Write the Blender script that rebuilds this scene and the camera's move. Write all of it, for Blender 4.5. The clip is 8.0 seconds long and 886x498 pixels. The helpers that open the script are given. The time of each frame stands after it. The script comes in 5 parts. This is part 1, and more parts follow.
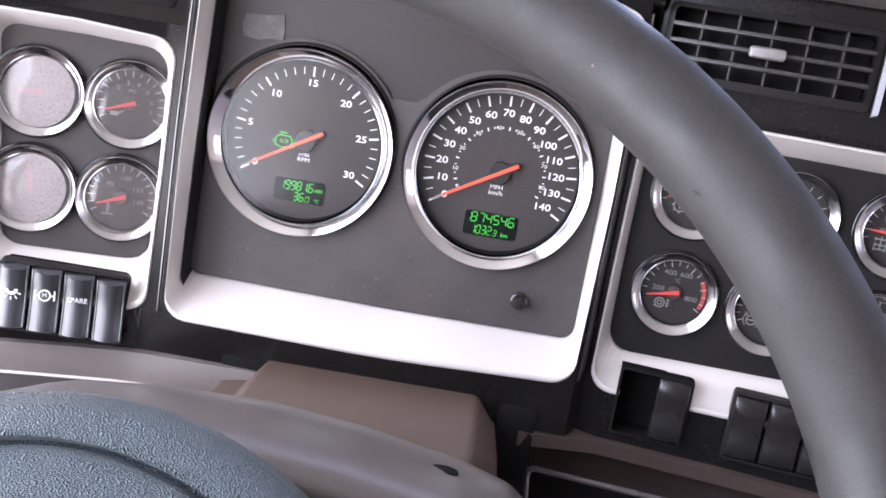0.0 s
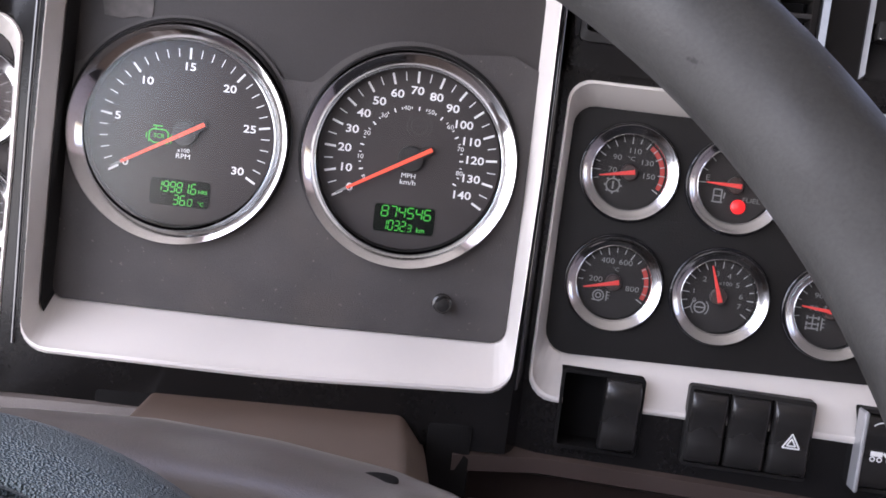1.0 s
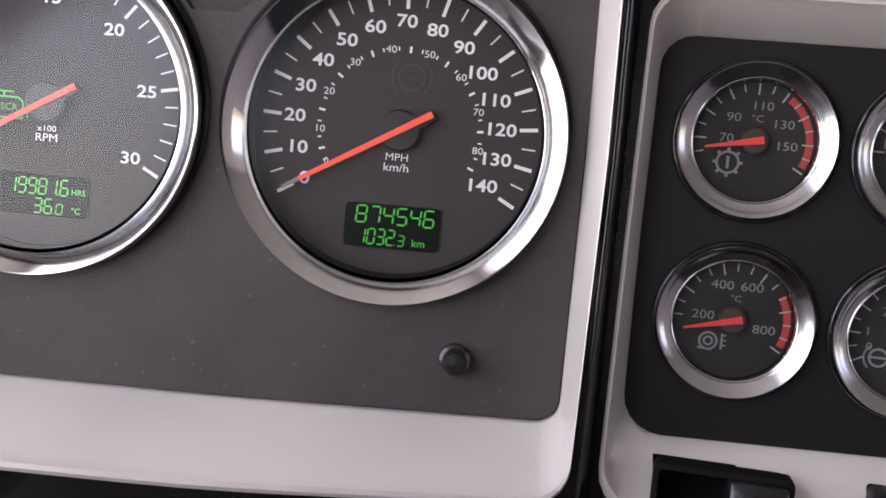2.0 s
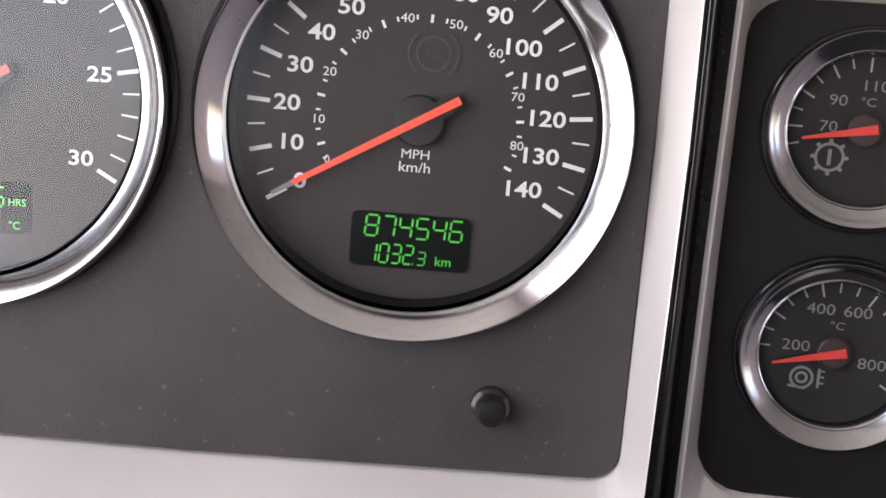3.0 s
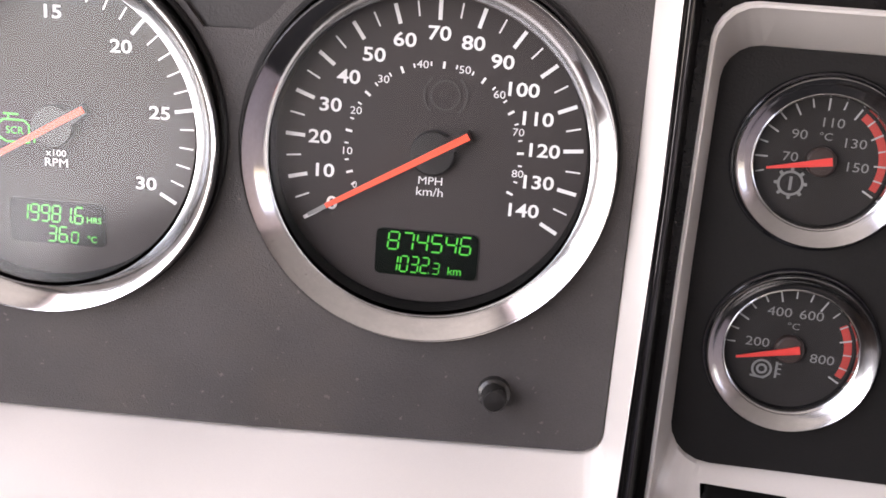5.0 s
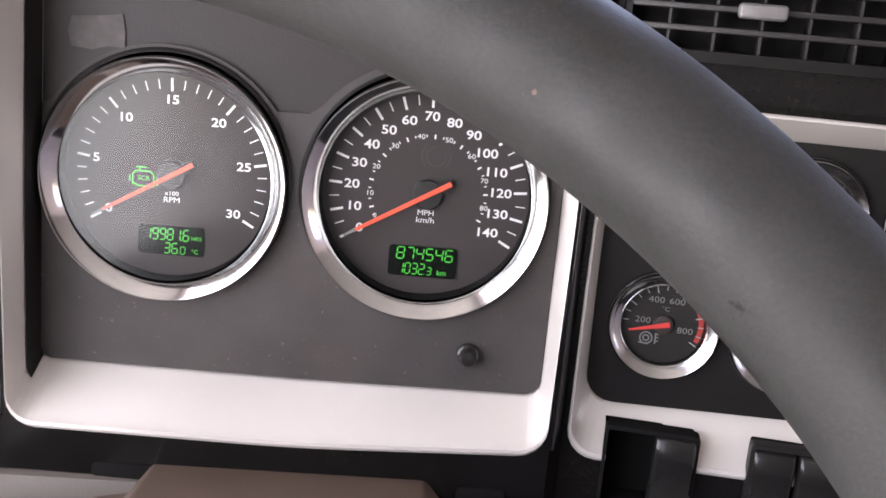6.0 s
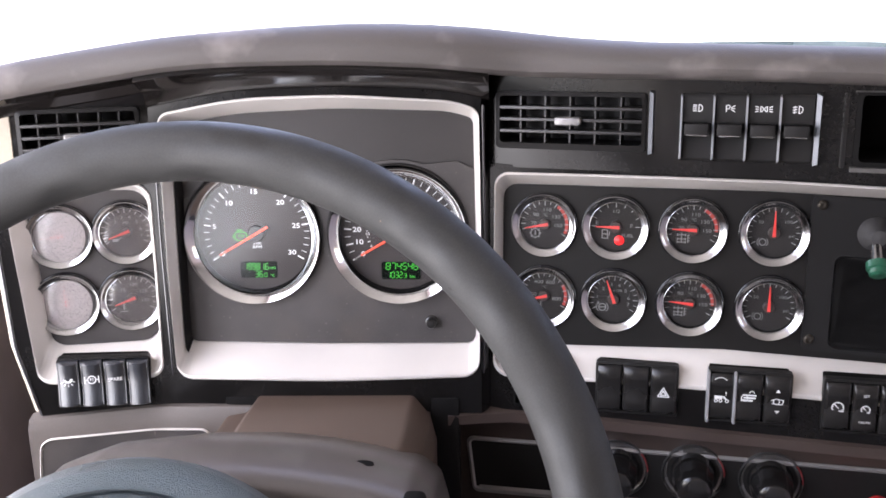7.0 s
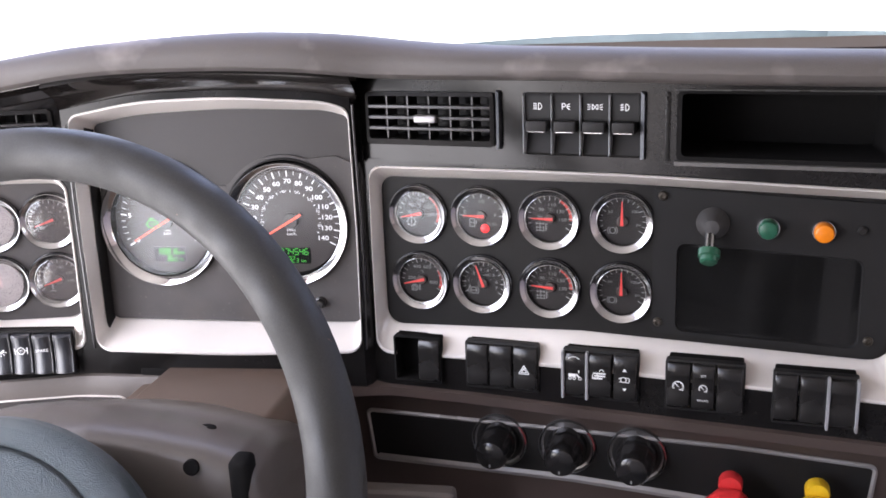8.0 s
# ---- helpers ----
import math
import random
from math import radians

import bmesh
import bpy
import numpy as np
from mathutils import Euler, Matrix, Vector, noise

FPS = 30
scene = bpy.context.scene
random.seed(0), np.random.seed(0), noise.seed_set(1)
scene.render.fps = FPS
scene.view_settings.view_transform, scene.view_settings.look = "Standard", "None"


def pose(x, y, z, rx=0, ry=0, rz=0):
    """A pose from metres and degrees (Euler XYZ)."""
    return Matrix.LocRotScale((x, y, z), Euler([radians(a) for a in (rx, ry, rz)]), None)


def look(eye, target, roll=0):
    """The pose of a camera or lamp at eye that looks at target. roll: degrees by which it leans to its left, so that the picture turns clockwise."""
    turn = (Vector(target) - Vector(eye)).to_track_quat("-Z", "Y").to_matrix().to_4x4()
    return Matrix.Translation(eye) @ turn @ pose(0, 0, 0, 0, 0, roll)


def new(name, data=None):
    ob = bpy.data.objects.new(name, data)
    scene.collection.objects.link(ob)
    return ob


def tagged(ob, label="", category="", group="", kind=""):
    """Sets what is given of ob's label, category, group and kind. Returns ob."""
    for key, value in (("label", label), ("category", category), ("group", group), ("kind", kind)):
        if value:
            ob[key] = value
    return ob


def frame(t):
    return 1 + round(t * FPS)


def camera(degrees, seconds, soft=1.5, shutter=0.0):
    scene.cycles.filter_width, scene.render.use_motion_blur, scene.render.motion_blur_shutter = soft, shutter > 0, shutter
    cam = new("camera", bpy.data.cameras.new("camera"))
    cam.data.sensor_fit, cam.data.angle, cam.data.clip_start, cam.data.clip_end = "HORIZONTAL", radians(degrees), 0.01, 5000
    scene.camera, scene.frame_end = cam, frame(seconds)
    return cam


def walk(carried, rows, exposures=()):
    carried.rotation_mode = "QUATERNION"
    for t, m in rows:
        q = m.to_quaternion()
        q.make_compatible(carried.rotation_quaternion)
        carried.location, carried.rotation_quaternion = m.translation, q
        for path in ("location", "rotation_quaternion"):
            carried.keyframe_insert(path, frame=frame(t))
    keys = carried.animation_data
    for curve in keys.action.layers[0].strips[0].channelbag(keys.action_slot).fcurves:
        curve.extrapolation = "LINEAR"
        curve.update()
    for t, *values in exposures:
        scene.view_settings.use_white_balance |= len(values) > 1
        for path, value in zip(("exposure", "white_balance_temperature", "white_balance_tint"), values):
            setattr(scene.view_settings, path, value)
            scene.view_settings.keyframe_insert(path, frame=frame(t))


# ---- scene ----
Z0 = 1.05          # height of the speedometer's hub above the cab floor, in plan units
K = 0.85           # metres to one plan unit

# the dash leans forward at its top by this turn about the hub
LEAN = pose(0, 0, Z0) @ pose(0, 0, 0, -7) @ pose(0, 0, -Z0)


def placed(m):
    """A pose of the plan, leaned with the dash and brought to metres."""
    out = LEAN @ m
    out.translation *= K
    return out

# ---- camera and walk ----
cam = camera(48.31, 8.0, soft=1.65)
PATH = [
    (0, (-0.0051, -0.6953, 0.0836), 1.91, -11.64, 9.80),
    (0.3, (-0.0127, -0.6703, 0.0417), 1.45, -9.07, 8.21),
    (0.5, (-0.0221, -0.6441, 0.0416), -0.26, -9.40, 7.20),
    (0.7, (-0.0113, -0.6372, 0.0238), -0.86, -7.63, 7.00),
    (1, (-0.0132, -0.6185, 0.0162), -3.89, -6.21, 7.03),
    (1.2, (0.0088, -0.6198, 0.0254), -2.33, -6.95, 6.61),
    (1.5, (0.0092, -0.5627, 0.0004), -2.31, -4.82, 6.05),
    (1.8, (0.0268, -0.4513, 0.0155), 0.21, -7.92, 5.31),
    (2, (0.0289, -0.3934, -0.0043), 0.95, -5.55, 5.18),
    (2.2, (0.0278, -0.3447, 0.0044), 1.55, -7.98, 4.78),
    (3.3, (0.0091, -0.3149, 0.0027), -0.53, -7.70, 4.84),
    (3.5, (0.0061, -0.3149, -0.0047), -1.09, -6.31, 4.95),
    (3.7, (0.0030, -0.3162, -0.0084), -1.49, -5.85, 4.93),
    (4, (0.0034, -0.3157, -0.0060), -1.09, -6.28, 4.89),
    (4.2, (0.0057, -0.3165, 0.0039), -0.60, -7.94, 4.78),
    (5.3, (0.0226, -0.3861, 0.0655), 2.45, -14.90, 4.31),
    (5.5, (0.0203, -0.4083, 0.0672), 1.64, -14.36, 4.47),
    (5.8, (0.0144, -0.4729, 0.0838), 0.19, -13.85, 5.17),
    (6, (0.0067, -0.5321, 0.1001), -0.64, -13.66, 4.95),
    (6.2, (0.0267, -0.6161, 0.0948), 1.08, -11.39, 4.62),
    (6.5, (0.0272, -0.7691, 0.1352), 0.64, -11.83, 4.31),
    (6.7, (0.0506, -0.8881, 0.1684), 1.71, -12.28, 2.39),
    (7, (0.1039, -0.9108, 0.2186), 3.92, -14.42, -0.77),
    (7.2, (0.1382, -0.9314, 0.2302), 6.16, -15.00, -1.59),
    (7.5, (0.2106, -0.9524, 0.2421), 10.44, -15.76, -2.57),
    (7.8, (0.2659, -0.9631, 0.2555), 10.69, -16.32, -2.51),
    (8, (0.3272, -0.9623, 0.2395), 9.93, -15.38, -2.19),
]


def aim(eye, yaw, pitch, roll):
    y, p = radians(yaw), radians(pitch)
    e = Vector(eye) + Vector((0, 0, Z0))
    return look(e, e + Vector((-math.sin(y) * math.cos(p), math.cos(y) * math.cos(p), math.sin(p))), roll)


walk(cam, [(t, placed(aim(e, a, b, c))) for t, e, a, b, c in PATH], [(0, 3.32, 6950, 27), (0.5, 3.08, 7000, 27), (1, 2.75, 7100, 27), (1.5, 2.5, 7250, 27), (2, 2.22, 7450, 28), (3.5, 2.65, 7650, 26), (5.5, 2.92, 7900, 28), (6, 2.9, 7650, 26), (6.5, 3.05, 7400, 25), (7, 3.12, 7350, 25), (8, 3.15, 7350, 25)])

# ---- light ----
world = bpy.data.worlds.new("sky")
scene.world = world
world.use_nodes = True
wn = world.node_tree
sky = wn.nodes.new("ShaderNodeTexSky")
sky.sky_type = "NISHITA"
sky.sun_disc = False
sky.dust_density, sky.ozone_density = 3.0, 1.0
sky.sun_elevation, sky.sun_rotation = radians(80), radians(180)
wn.links.new(sky.outputs["Color"], wn.nodes["Background"].inputs["Color"])
wn.nodes["Background"].inputs["Strength"].default_value = 0.15
sun_data = bpy.data.lights.new("sun", "SUN")
sun_data.energy, sun_data.angle, sun_data.color = 3.5, radians(0.5), (1, 0.95, 0.88)
sun = new("sun", sun_data)
sun.matrix_world = look((0, 0, 0), (0, math.cos(radians(80)), -math.sin(radians(80))))
sun.location = (0, -5, 8)

day = bpy.data.lights.new("window_daylight", "AREA")
day.shape, day.size, day.size_y, day.energy, day.color = "RECTANGLE", 1.12, 0.62, 1.9, (0.78, 0.91, 1.0)
new("window_daylight", day).matrix_world = look((-0.49 * K, -0.70 * K, 1.20 * K), (0.5 * K, -0.70 * K, 1.20 * K))


# ---- materials ----
def mat(name, color, rough=0.5, metal=0.0, bump=0.0, scale=300.0, vary=0.15, blotch=14.0, coat=0.0, spec=0.5, wear=0.0, aniso=0.0):
    """A surface with fine grain, broad blotches in colour and roughness, and relief."""
    m = bpy.data.materials.new(name)
    m.use_nodes = True
    nt = m.node_tree
    b = nt.nodes["Principled BSDF"]
    b.inputs["Roughness"].default_value = rough
    b.inputs["Metallic"].default_value = metal
    b.inputs["Coat Weight"].default_value = coat
    b.inputs["Coat Roughness"].default_value = 0.08
    b.inputs["Specular IOR Level"].default_value = spec
    b.inputs["Anisotropic"].default_value = aniso
    tc = nt.nodes.new("ShaderNodeTexCoord")
    n1 = nt.nodes.new("ShaderNodeTexNoise")
    n1.inputs["Scale"].default_value = blotch
    n1.inputs["Detail"].default_value = 6
    n2 = nt.nodes.new("ShaderNodeTexNoise")
    n2.inputs["Scale"].default_value = scale
    n2.inputs["Detail"].default_value = 3
    for n in (n1, n2):
        nt.links.new(tc.outputs["Object"], n.inputs["Vector"])
    add = nt.nodes.new("ShaderNodeMath")
    add.operation = "MULTIPLY_ADD"
    nt.links.new(n2.outputs["Fac"], add.inputs[0])
    add.inputs[1].default_value = 0.5
    nt.links.new(n1.outputs["Fac"], add.inputs[2])
    ramp = nt.nodes.new("ShaderNodeMapRange")
    ramp.inputs["From Min"].default_value, ramp.inputs["From Max"].default_value = 0.45, 1.05
    ramp.inputs["To Min"].default_value, ramp.inputs["To Max"].default_value = 1 - vary, 1 + vary
    nt.links.new(add.outputs[0], ramp.inputs["Value"])
    mul = nt.nodes.new("ShaderNodeMix")
    mul.data_type, mul.blend_type = "RGBA", "MULTIPLY"
    mul.inputs["Factor"].default_value = 1
    mul.inputs["A"].default_value = (*color, 1)
    nt.links.new(ramp.outputs["Result"], mul.inputs["B"])
    nt.links.new(mul.outputs["Result"], b.inputs["Base Color"])
    rr_ = nt.nodes.new("ShaderNodeMapRange")
    rr_.inputs["From Min"].default_value, rr_.inputs["From Max"].default_value = 0.3, 0.7
    rr_.inputs["To Min"].default_value, rr_.inputs["To Max"].default_value = max(rough * (1 - wear - 0.12), 0.02), min(rough * (1 + wear + 0.12), 1)
    nt.links.new(n1.outputs["Fac"], rr_.inputs["Value"])
    nt.links.new(rr_.outputs["Result"], b.inputs["Roughness"])
    if bump:
        bp = nt.nodes.new("ShaderNodeBump")
        bp.inputs["Strength"].default_value = bump
        bp.inputs["Distance"].default_value = 0.0006
        nt.links.new(n2.outputs["Fac"], bp.inputs["Height"])
        nt.links.new(bp.outputs["Normal"], b.inputs["Normal"])
    return m


def glow(name, color, strength):
    m = bpy.data.materials.new(name)
    m.use_nodes = True
    b = m.node_tree.nodes["Principled BSDF"]
    b.inputs["Base Color"].default_value = (*color, 1)
    b.inputs["Emission Color"].default_value = (*color, 1)
    b.inputs["Emission Strength"].default_value = strength
    b.inputs["Roughness"].default_value = 0.4
    return m


def clear(name, rough=0.02, ior=1.5, tint=(1, 1, 1), veil=0.0, coat=(1, 1, 1)):
    """A thin clear pane: see-through, with a mirror gloss by Fresnel."""
    m = bpy.data.materials.new(name)
    m.use_nodes = True
    nt = m.node_tree
    nt.nodes.remove(nt.nodes["Principled BSDF"])
    tr = nt.nodes.new("ShaderNodeBsdfTransparent")
    tr.inputs["Color"].default_value = (*tint, 1)
    gl = nt.nodes.new("ShaderNodeBsdfGlossy")
    gl.inputs["Roughness"].default_value = rough
    gl.inputs["Color"].default_value = (*coat, 1)
    fr = nt.nodes.new("ShaderNodeFresnel")
    fr.inputs["IOR"].default_value = ior
    mx = nt.nodes.new("ShaderNodeMixShader")
    nt.links.new(fr.outputs[0], mx.inputs[0])
    nt.links.new(tr.outputs[0], mx.inputs[1])
    nt.links.new(gl.outputs[0], mx.inputs[2])
    last = mx
    # pale diffuse veil over the pane, standing in for haze and reflected daylight
    if veil:
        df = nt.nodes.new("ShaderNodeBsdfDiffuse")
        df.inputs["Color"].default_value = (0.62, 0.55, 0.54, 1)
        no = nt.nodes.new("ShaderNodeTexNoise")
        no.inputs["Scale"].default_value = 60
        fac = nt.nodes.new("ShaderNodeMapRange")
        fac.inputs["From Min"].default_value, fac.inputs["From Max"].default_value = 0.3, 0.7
        fac.inputs["To Min"].default_value, fac.inputs["To Max"].default_value = veil * 0.8, veil * 1.2
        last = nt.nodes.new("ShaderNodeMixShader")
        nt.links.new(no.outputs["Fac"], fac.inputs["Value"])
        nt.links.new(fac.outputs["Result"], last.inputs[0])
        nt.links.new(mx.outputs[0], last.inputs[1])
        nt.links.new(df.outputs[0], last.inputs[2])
    nt.links.new(last.outputs[0], nt.nodes["Material Output"].inputs["Surface"])
    return m


M_PAD = mat("soft grey-brown dash vinyl", (0.084, 0.0725, 0.0675), 0.6, bump=0.35, scale=900, vary=0.1)
M_GLOSS = mat("dark polished fascia", (0.0075, 0.0068, 0.0066), 0.2, vary=0.25, scale=500, spec=0.27, wear=0.35)
M_BEAD = mat("polished dark edge", (0.01, 0.01, 0.012), 0.07, spec=1.0, vary=0.1)
M_PLATE = mat("charcoal plate", (0.0145, 0.014, 0.014), 0.45, spec=0.2, bump=0.2, scale=1400)
M_BROW = mat("dark varnished brow", (0.008, 0.0065, 0.006), 0.1, vary=0.25, scale=500, spec=0.9, wear=0.4)
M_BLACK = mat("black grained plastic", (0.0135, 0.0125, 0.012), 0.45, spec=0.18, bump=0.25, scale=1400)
M_SLAT = mat("dark grey slat plastic", (0.025, 0.023, 0.0225), 0.4)
# near-black for well walls; elsewhere the shade of hollows is put into it
M_HOLE = mat("black for well walls and painted hollow shade", (0.0105, 0.010, 0.0098), 0.9, spec=0.03)
M_PANEL = mat("charcoal textured panel", (0.052, 0.0462, 0.0445), 0.5, bump=0.55, scale=2200, vary=0.26, blotch=26, spec=0.35)
M_PANEL_UP = mat("smooth charcoal upper panel", (0.03, 0.0265, 0.0255), 0.5, bump=0.2, scale=1500, spec=0.35)
M_SILVER = mat("satin silver paint", (0.67, 0.625, 0.585), 0.4, metal=0.2, vary=0.05, scale=2500, wear=0.15)
M_CHROME = mat("polished chrome bezel", (0.62, 0.62, 0.62), 0.11, metal=1.0, vary=0.12, scale=800, wear=0.4)
M_DIAL = mat("matt black dial", (0.042, 0.036, 0.0345), 0.6, vary=0.1, spec=0.2)
M_DIAL_SMALL = mat("black small dial", (0.022, 0.0195, 0.0185), 0.6, vary=0.1, spec=0.2)
M_MARK = mat("printed white marking", (0.75, 0.75, 0.74), 0.6, vary=0.04)
M_MARK_DIM = mat("faint grey marking", (0.2, 0.2, 0.196), 0.6, vary=0.06)
M_RED_MARK = mat("printed red marking", (0.42, 0.04, 0.03), 0.6, vary=0.05)
M_TICK = mat("printed pale grey marking", (0.34, 0.34, 0.335), 0.6, vary=0.05)
# emission added to brighten the needle beyond its base red
M_NEEDLE = glow("orange-red needle with slight emission", (0.95, 0.1, 0.05), 0.014)
M_HUB = mat("black needle hub", (0.013, 0.0125, 0.012), 0.4)
M_HUB_SMALL = mat("brownish needle hub", (0.04, 0.026, 0.023), 0.4)
M_LCD = mat("dark display window", (0.0015, 0.003, 0.002), 0.3, spec=0.1)
M_NEEDLE_RED = mat("red needle", (0.75, 0.055, 0.045), 0.45, vary=0.05)
M_EDGE = mat("worn bright edge", (0.13, 0.135, 0.145), 0.4, metal=0.9)
M_GREEN = glow("lit green digits", (0.012, 0.5, 0.045), 0.04)
M_GREEN_DIM = glow("lit green symbol", (0.012, 0.4, 0.03), 0.014)
M_LAMP_RED = glow("lit red warning lamp", (1.0, 0.02, 0.02), 0.09)
M_GLASS = clear("gauge glass", 0.15, 1.41, coat=(0.92, 0.97, 1.0))
# side glasses carry a pale veil: fog plus daylight's reflection put into colour
M_GLASS_SIDE = clear("hazed gauge glass", 0.1, 1.55, veil=0.10)
M_GLASS_VEIL = clear("fogged gauge glass with painted daylight", 0.12, 1.55, veil=0.42)
M_HOOD = mat("blue-grey bonnet paint", (0.24, 0.305, 0.325), 0.5, vary=0.15, scale=30, blotch=5, spec=0.02)
M_RIM = mat("grey leather rim", (0.0265, 0.0258, 0.0242), 0.6, bump=0.16, scale=900, vary=0.38, blotch=30, wear=0.3, spec=0.35)
M_PADBAG = mat("blue-grey grained horn pad", (0.080, 0.110, 0.121), 0.36, bump=1.0, scale=330, vary=0.16, wear=0.2)
nt = M_PADBAG.node_tree
vor = nt.nodes.new("ShaderNodeTexVoronoi")
vor.inputs["Scale"].default_value = 300
bp = nt.nodes.new("ShaderNodeBump")
bp.inputs["Strength"].default_value, bp.inputs["Distance"].default_value = 1.0, 0.003
nt.links.new(vor.outputs["Distance"], bp.inputs["Height"])
nt.links.new(bp.outputs["Normal"], nt.nodes["Principled BSDF"].inputs["Normal"])


def specks(m, color, scale, level, soft=0.03):
    """Small worn or dirty spots over a material's own colour."""
    nt = m.node_tree
    link = next(k for k in nt.links if k.to_socket.name == "Base Color")
    base = link.from_socket
    tc = nt.nodes.new("ShaderNodeTexCoord")
    no = nt.nodes.new("ShaderNodeTexNoise")
    no.inputs["Scale"].default_value, no.inputs["Detail"].default_value = scale, 4
    mr = nt.nodes.new("ShaderNodeMapRange")
    mr.inputs["From Min"].default_value, mr.inputs["From Max"].default_value = level, level + soft
    mx = nt.nodes.new("ShaderNodeMix")
    mx.data_type = "RGBA"
    mx.inputs["B"].default_value = (*color, 1)
    nt.links.new(tc.outputs["Object"], no.inputs["Vector"])
    nt.links.new(no.outputs["Fac"], mr.inputs["Value"])
    nt.links.new(mr.outputs["Result"], mx.inputs["Factor"])
    nt.links.new(base, mx.inputs["A"])
    nt.links.new(mx.outputs["Result"], nt.nodes["Principled BSDF"].inputs["Base Color"])


specks(M_RIM, (0.13, 0.08, 0.06), 120, 0.72)
specks(M_RIM, (0.006, 0.005, 0.005), 75, 0.745)
specks(M_PANEL, (0.11, 0.095, 0.085), 420, 0.70)
specks(M_PANEL, (0.075, 0.06, 0.05), 9, 0.56, 0.2)
specks(M_CHROME, (0.25, 0.24, 0.23), 500, 0.71)
specks(M_DIAL, (0.09, 0.08, 0.075), 600, 0.74)
specks(M_PAD, (0.19, 0.165, 0.155), 16, 0.56, 0.15)
M_SHROUD = mat("light grey column plastic", (0.088, 0.075, 0.067), 0.30, bump=0.2, scale=1200, vary=0.08)
M_TAUPE = mat("taupe column plastic", (0.096, 0.064, 0.048), 0.5, bump=0.3, scale=1100, vary=0.1)
M_BROWN = mat("dark brown lower dash", (0.057, 0.040, 0.034), 0.4, bump=0.2, scale=1100)
M_GREYLOW = mat("grey lower dash", (0.107, 0.09, 0.08), 0.5, bump=0.3, scale=1100)
M_ROCKER_SIDE = mat("glossy black rocker plastic", (0.02, 0.022, 0.027), 0.32, spec=1.0, bump=0.1, scale=900, wear=0.2)
M_CHROME_SMALL = mat("dull chrome small bezel", (0.48, 0.48, 0.48), 0.17, metal=1.0, vary=0.12, scale=800, wear=0.4)
M_KNOB = mat("glossy black knob", (0.011, 0.0105, 0.0105), 0.14, spec=0.7, wear=0.3)
M_ROCKER = mat("black rocker plastic", (0.014, 0.013, 0.0125), 0.24, bump=0.1, scale=900, wear=0.35)
M_CREAM = mat("cream side trim", (0.42, 0.36, 0.28), 0.5, vary=0.1)
M_DOOR = mat("brown door trim", (0.58, 0.48, 0.48), 0.6, bump=0.3, scale=900)
M_HEAD = mat("warm grey headliner", (0.33, 0.305, 0.285), 0.9, bump=0.3, scale=600)
M_FLOOR = mat("dark rubber floor", (0.03, 0.03, 0.03), 0.8, bump=0.5, scale=200)
M_RED = mat("red valve knob", (0.62, 0.03, 0.03), 0.35)
M_YELLOW = mat("yellow valve knob", (0.75, 0.45, 0.02), 0.35)
M_GREENCAP = mat("green plastic cap", (0.009, 0.08, 0.045), 0.3)
M_AMBER = mat("amber lens", (0.72, 0.19, 0.009), 0.25)
M_STEEL = mat("worn steel screw", (0.075, 0.065, 0.055), 0.4, metal=0.9)
M_GROUND = mat("pale concrete yard", (0.30, 0.335, 0.35), 0.9, scale=0.3, blotch=0.05, vary=0.04)
M_OUTLINE = mat("dull silver outline", (0.3, 0.285, 0.275), 0.4, metal=0.3, vary=0.12, wear=0.3)
M_TRIM = mat("worn grey trim", (0.075, 0.07, 0.066), 0.35, vary=0.2, wear=0.3)
M_DIVIDER = mat("pale worn divider", (0.42, 0.42, 0.43), 0.32, metal=0.5)
M_STICKER = mat("torn paper label", (0.075, 0.068, 0.065), 0.7, vary=0.5, scale=260, blotch=120)


# ---- geometry helpers ----
def thing(name, m, label, category, group="", kind=""):
    ob = new(name)
    ob.empty_display_size = 0.02
    ob.matrix_world = placed(m)
    return tagged(ob, label, category, group, kind)


def part(name, bm, material, parent, label="", smooth=True):
    me = bpy.data.meshes.new(name)
    bmesh.ops.scale(bm, vec=(K, K, K), verts=bm.verts)
    bmesh.ops.recalc_face_normals(bm, faces=bm.faces)
    bm.to_mesh(me)
    bm.free()
    if smooth:
        for p in me.polygons:
            p.use_smooth = True
        me.set_sharp_from_angle(angle=radians(35))
    me.materials.append(material)
    ob = new(name, me)
    ob.parent = parent
    return tagged(ob, label)


def solo(name, bm, material, m, label, category, group="", kind=""):
    ob = part(name, bm, material, None)
    ob.matrix_world = placed(m)
    return tagged(ob, label, category, group, kind)


def interp(knots, x):
    for (a, va), (b, vb) in zip(knots, knots[1:]):
        if x <= b:
            u = (x - a) / (b - a)
            return va + (vb - va) * max(0.0, min(1.0, u)) if x >= a else va
    return knots[-1][1]


def rounded(points, radii, n=5):
    """A closed outline (x, z) with its corners rounded."""
    out = []
    k = len(points)
    if not hasattr(radii, "__len__"):
        radii = [radii] * k
    for i in range(k):
        p, a, b = Vector(points[i]), Vector(points[i - 1]), Vector(points[(i + 1) % k])
        u, v = (a - p).normalized(), (b - p).normalized()
        half = u.angle(v) / 2
        if radii[i] <= 0 or half > 1.566:
            out.append(tuple(p))
            continue
        d = min(radii[i] / math.tan(half), 0.49 * (a - p).length, 0.49 * (b - p).length)
        r = d * math.tan(half)
        c = p + (u + v).normalized() * (r / math.sin(half))
        s, e = p + u * d - c, p + v * d - c
        ang = s.angle_signed(e)
        for j in range(n + 1):
            q = s.copy()
            q.rotate(Matrix.Rotation(-ang * j / n, 2))
            out.append(tuple(c + q))
    return out


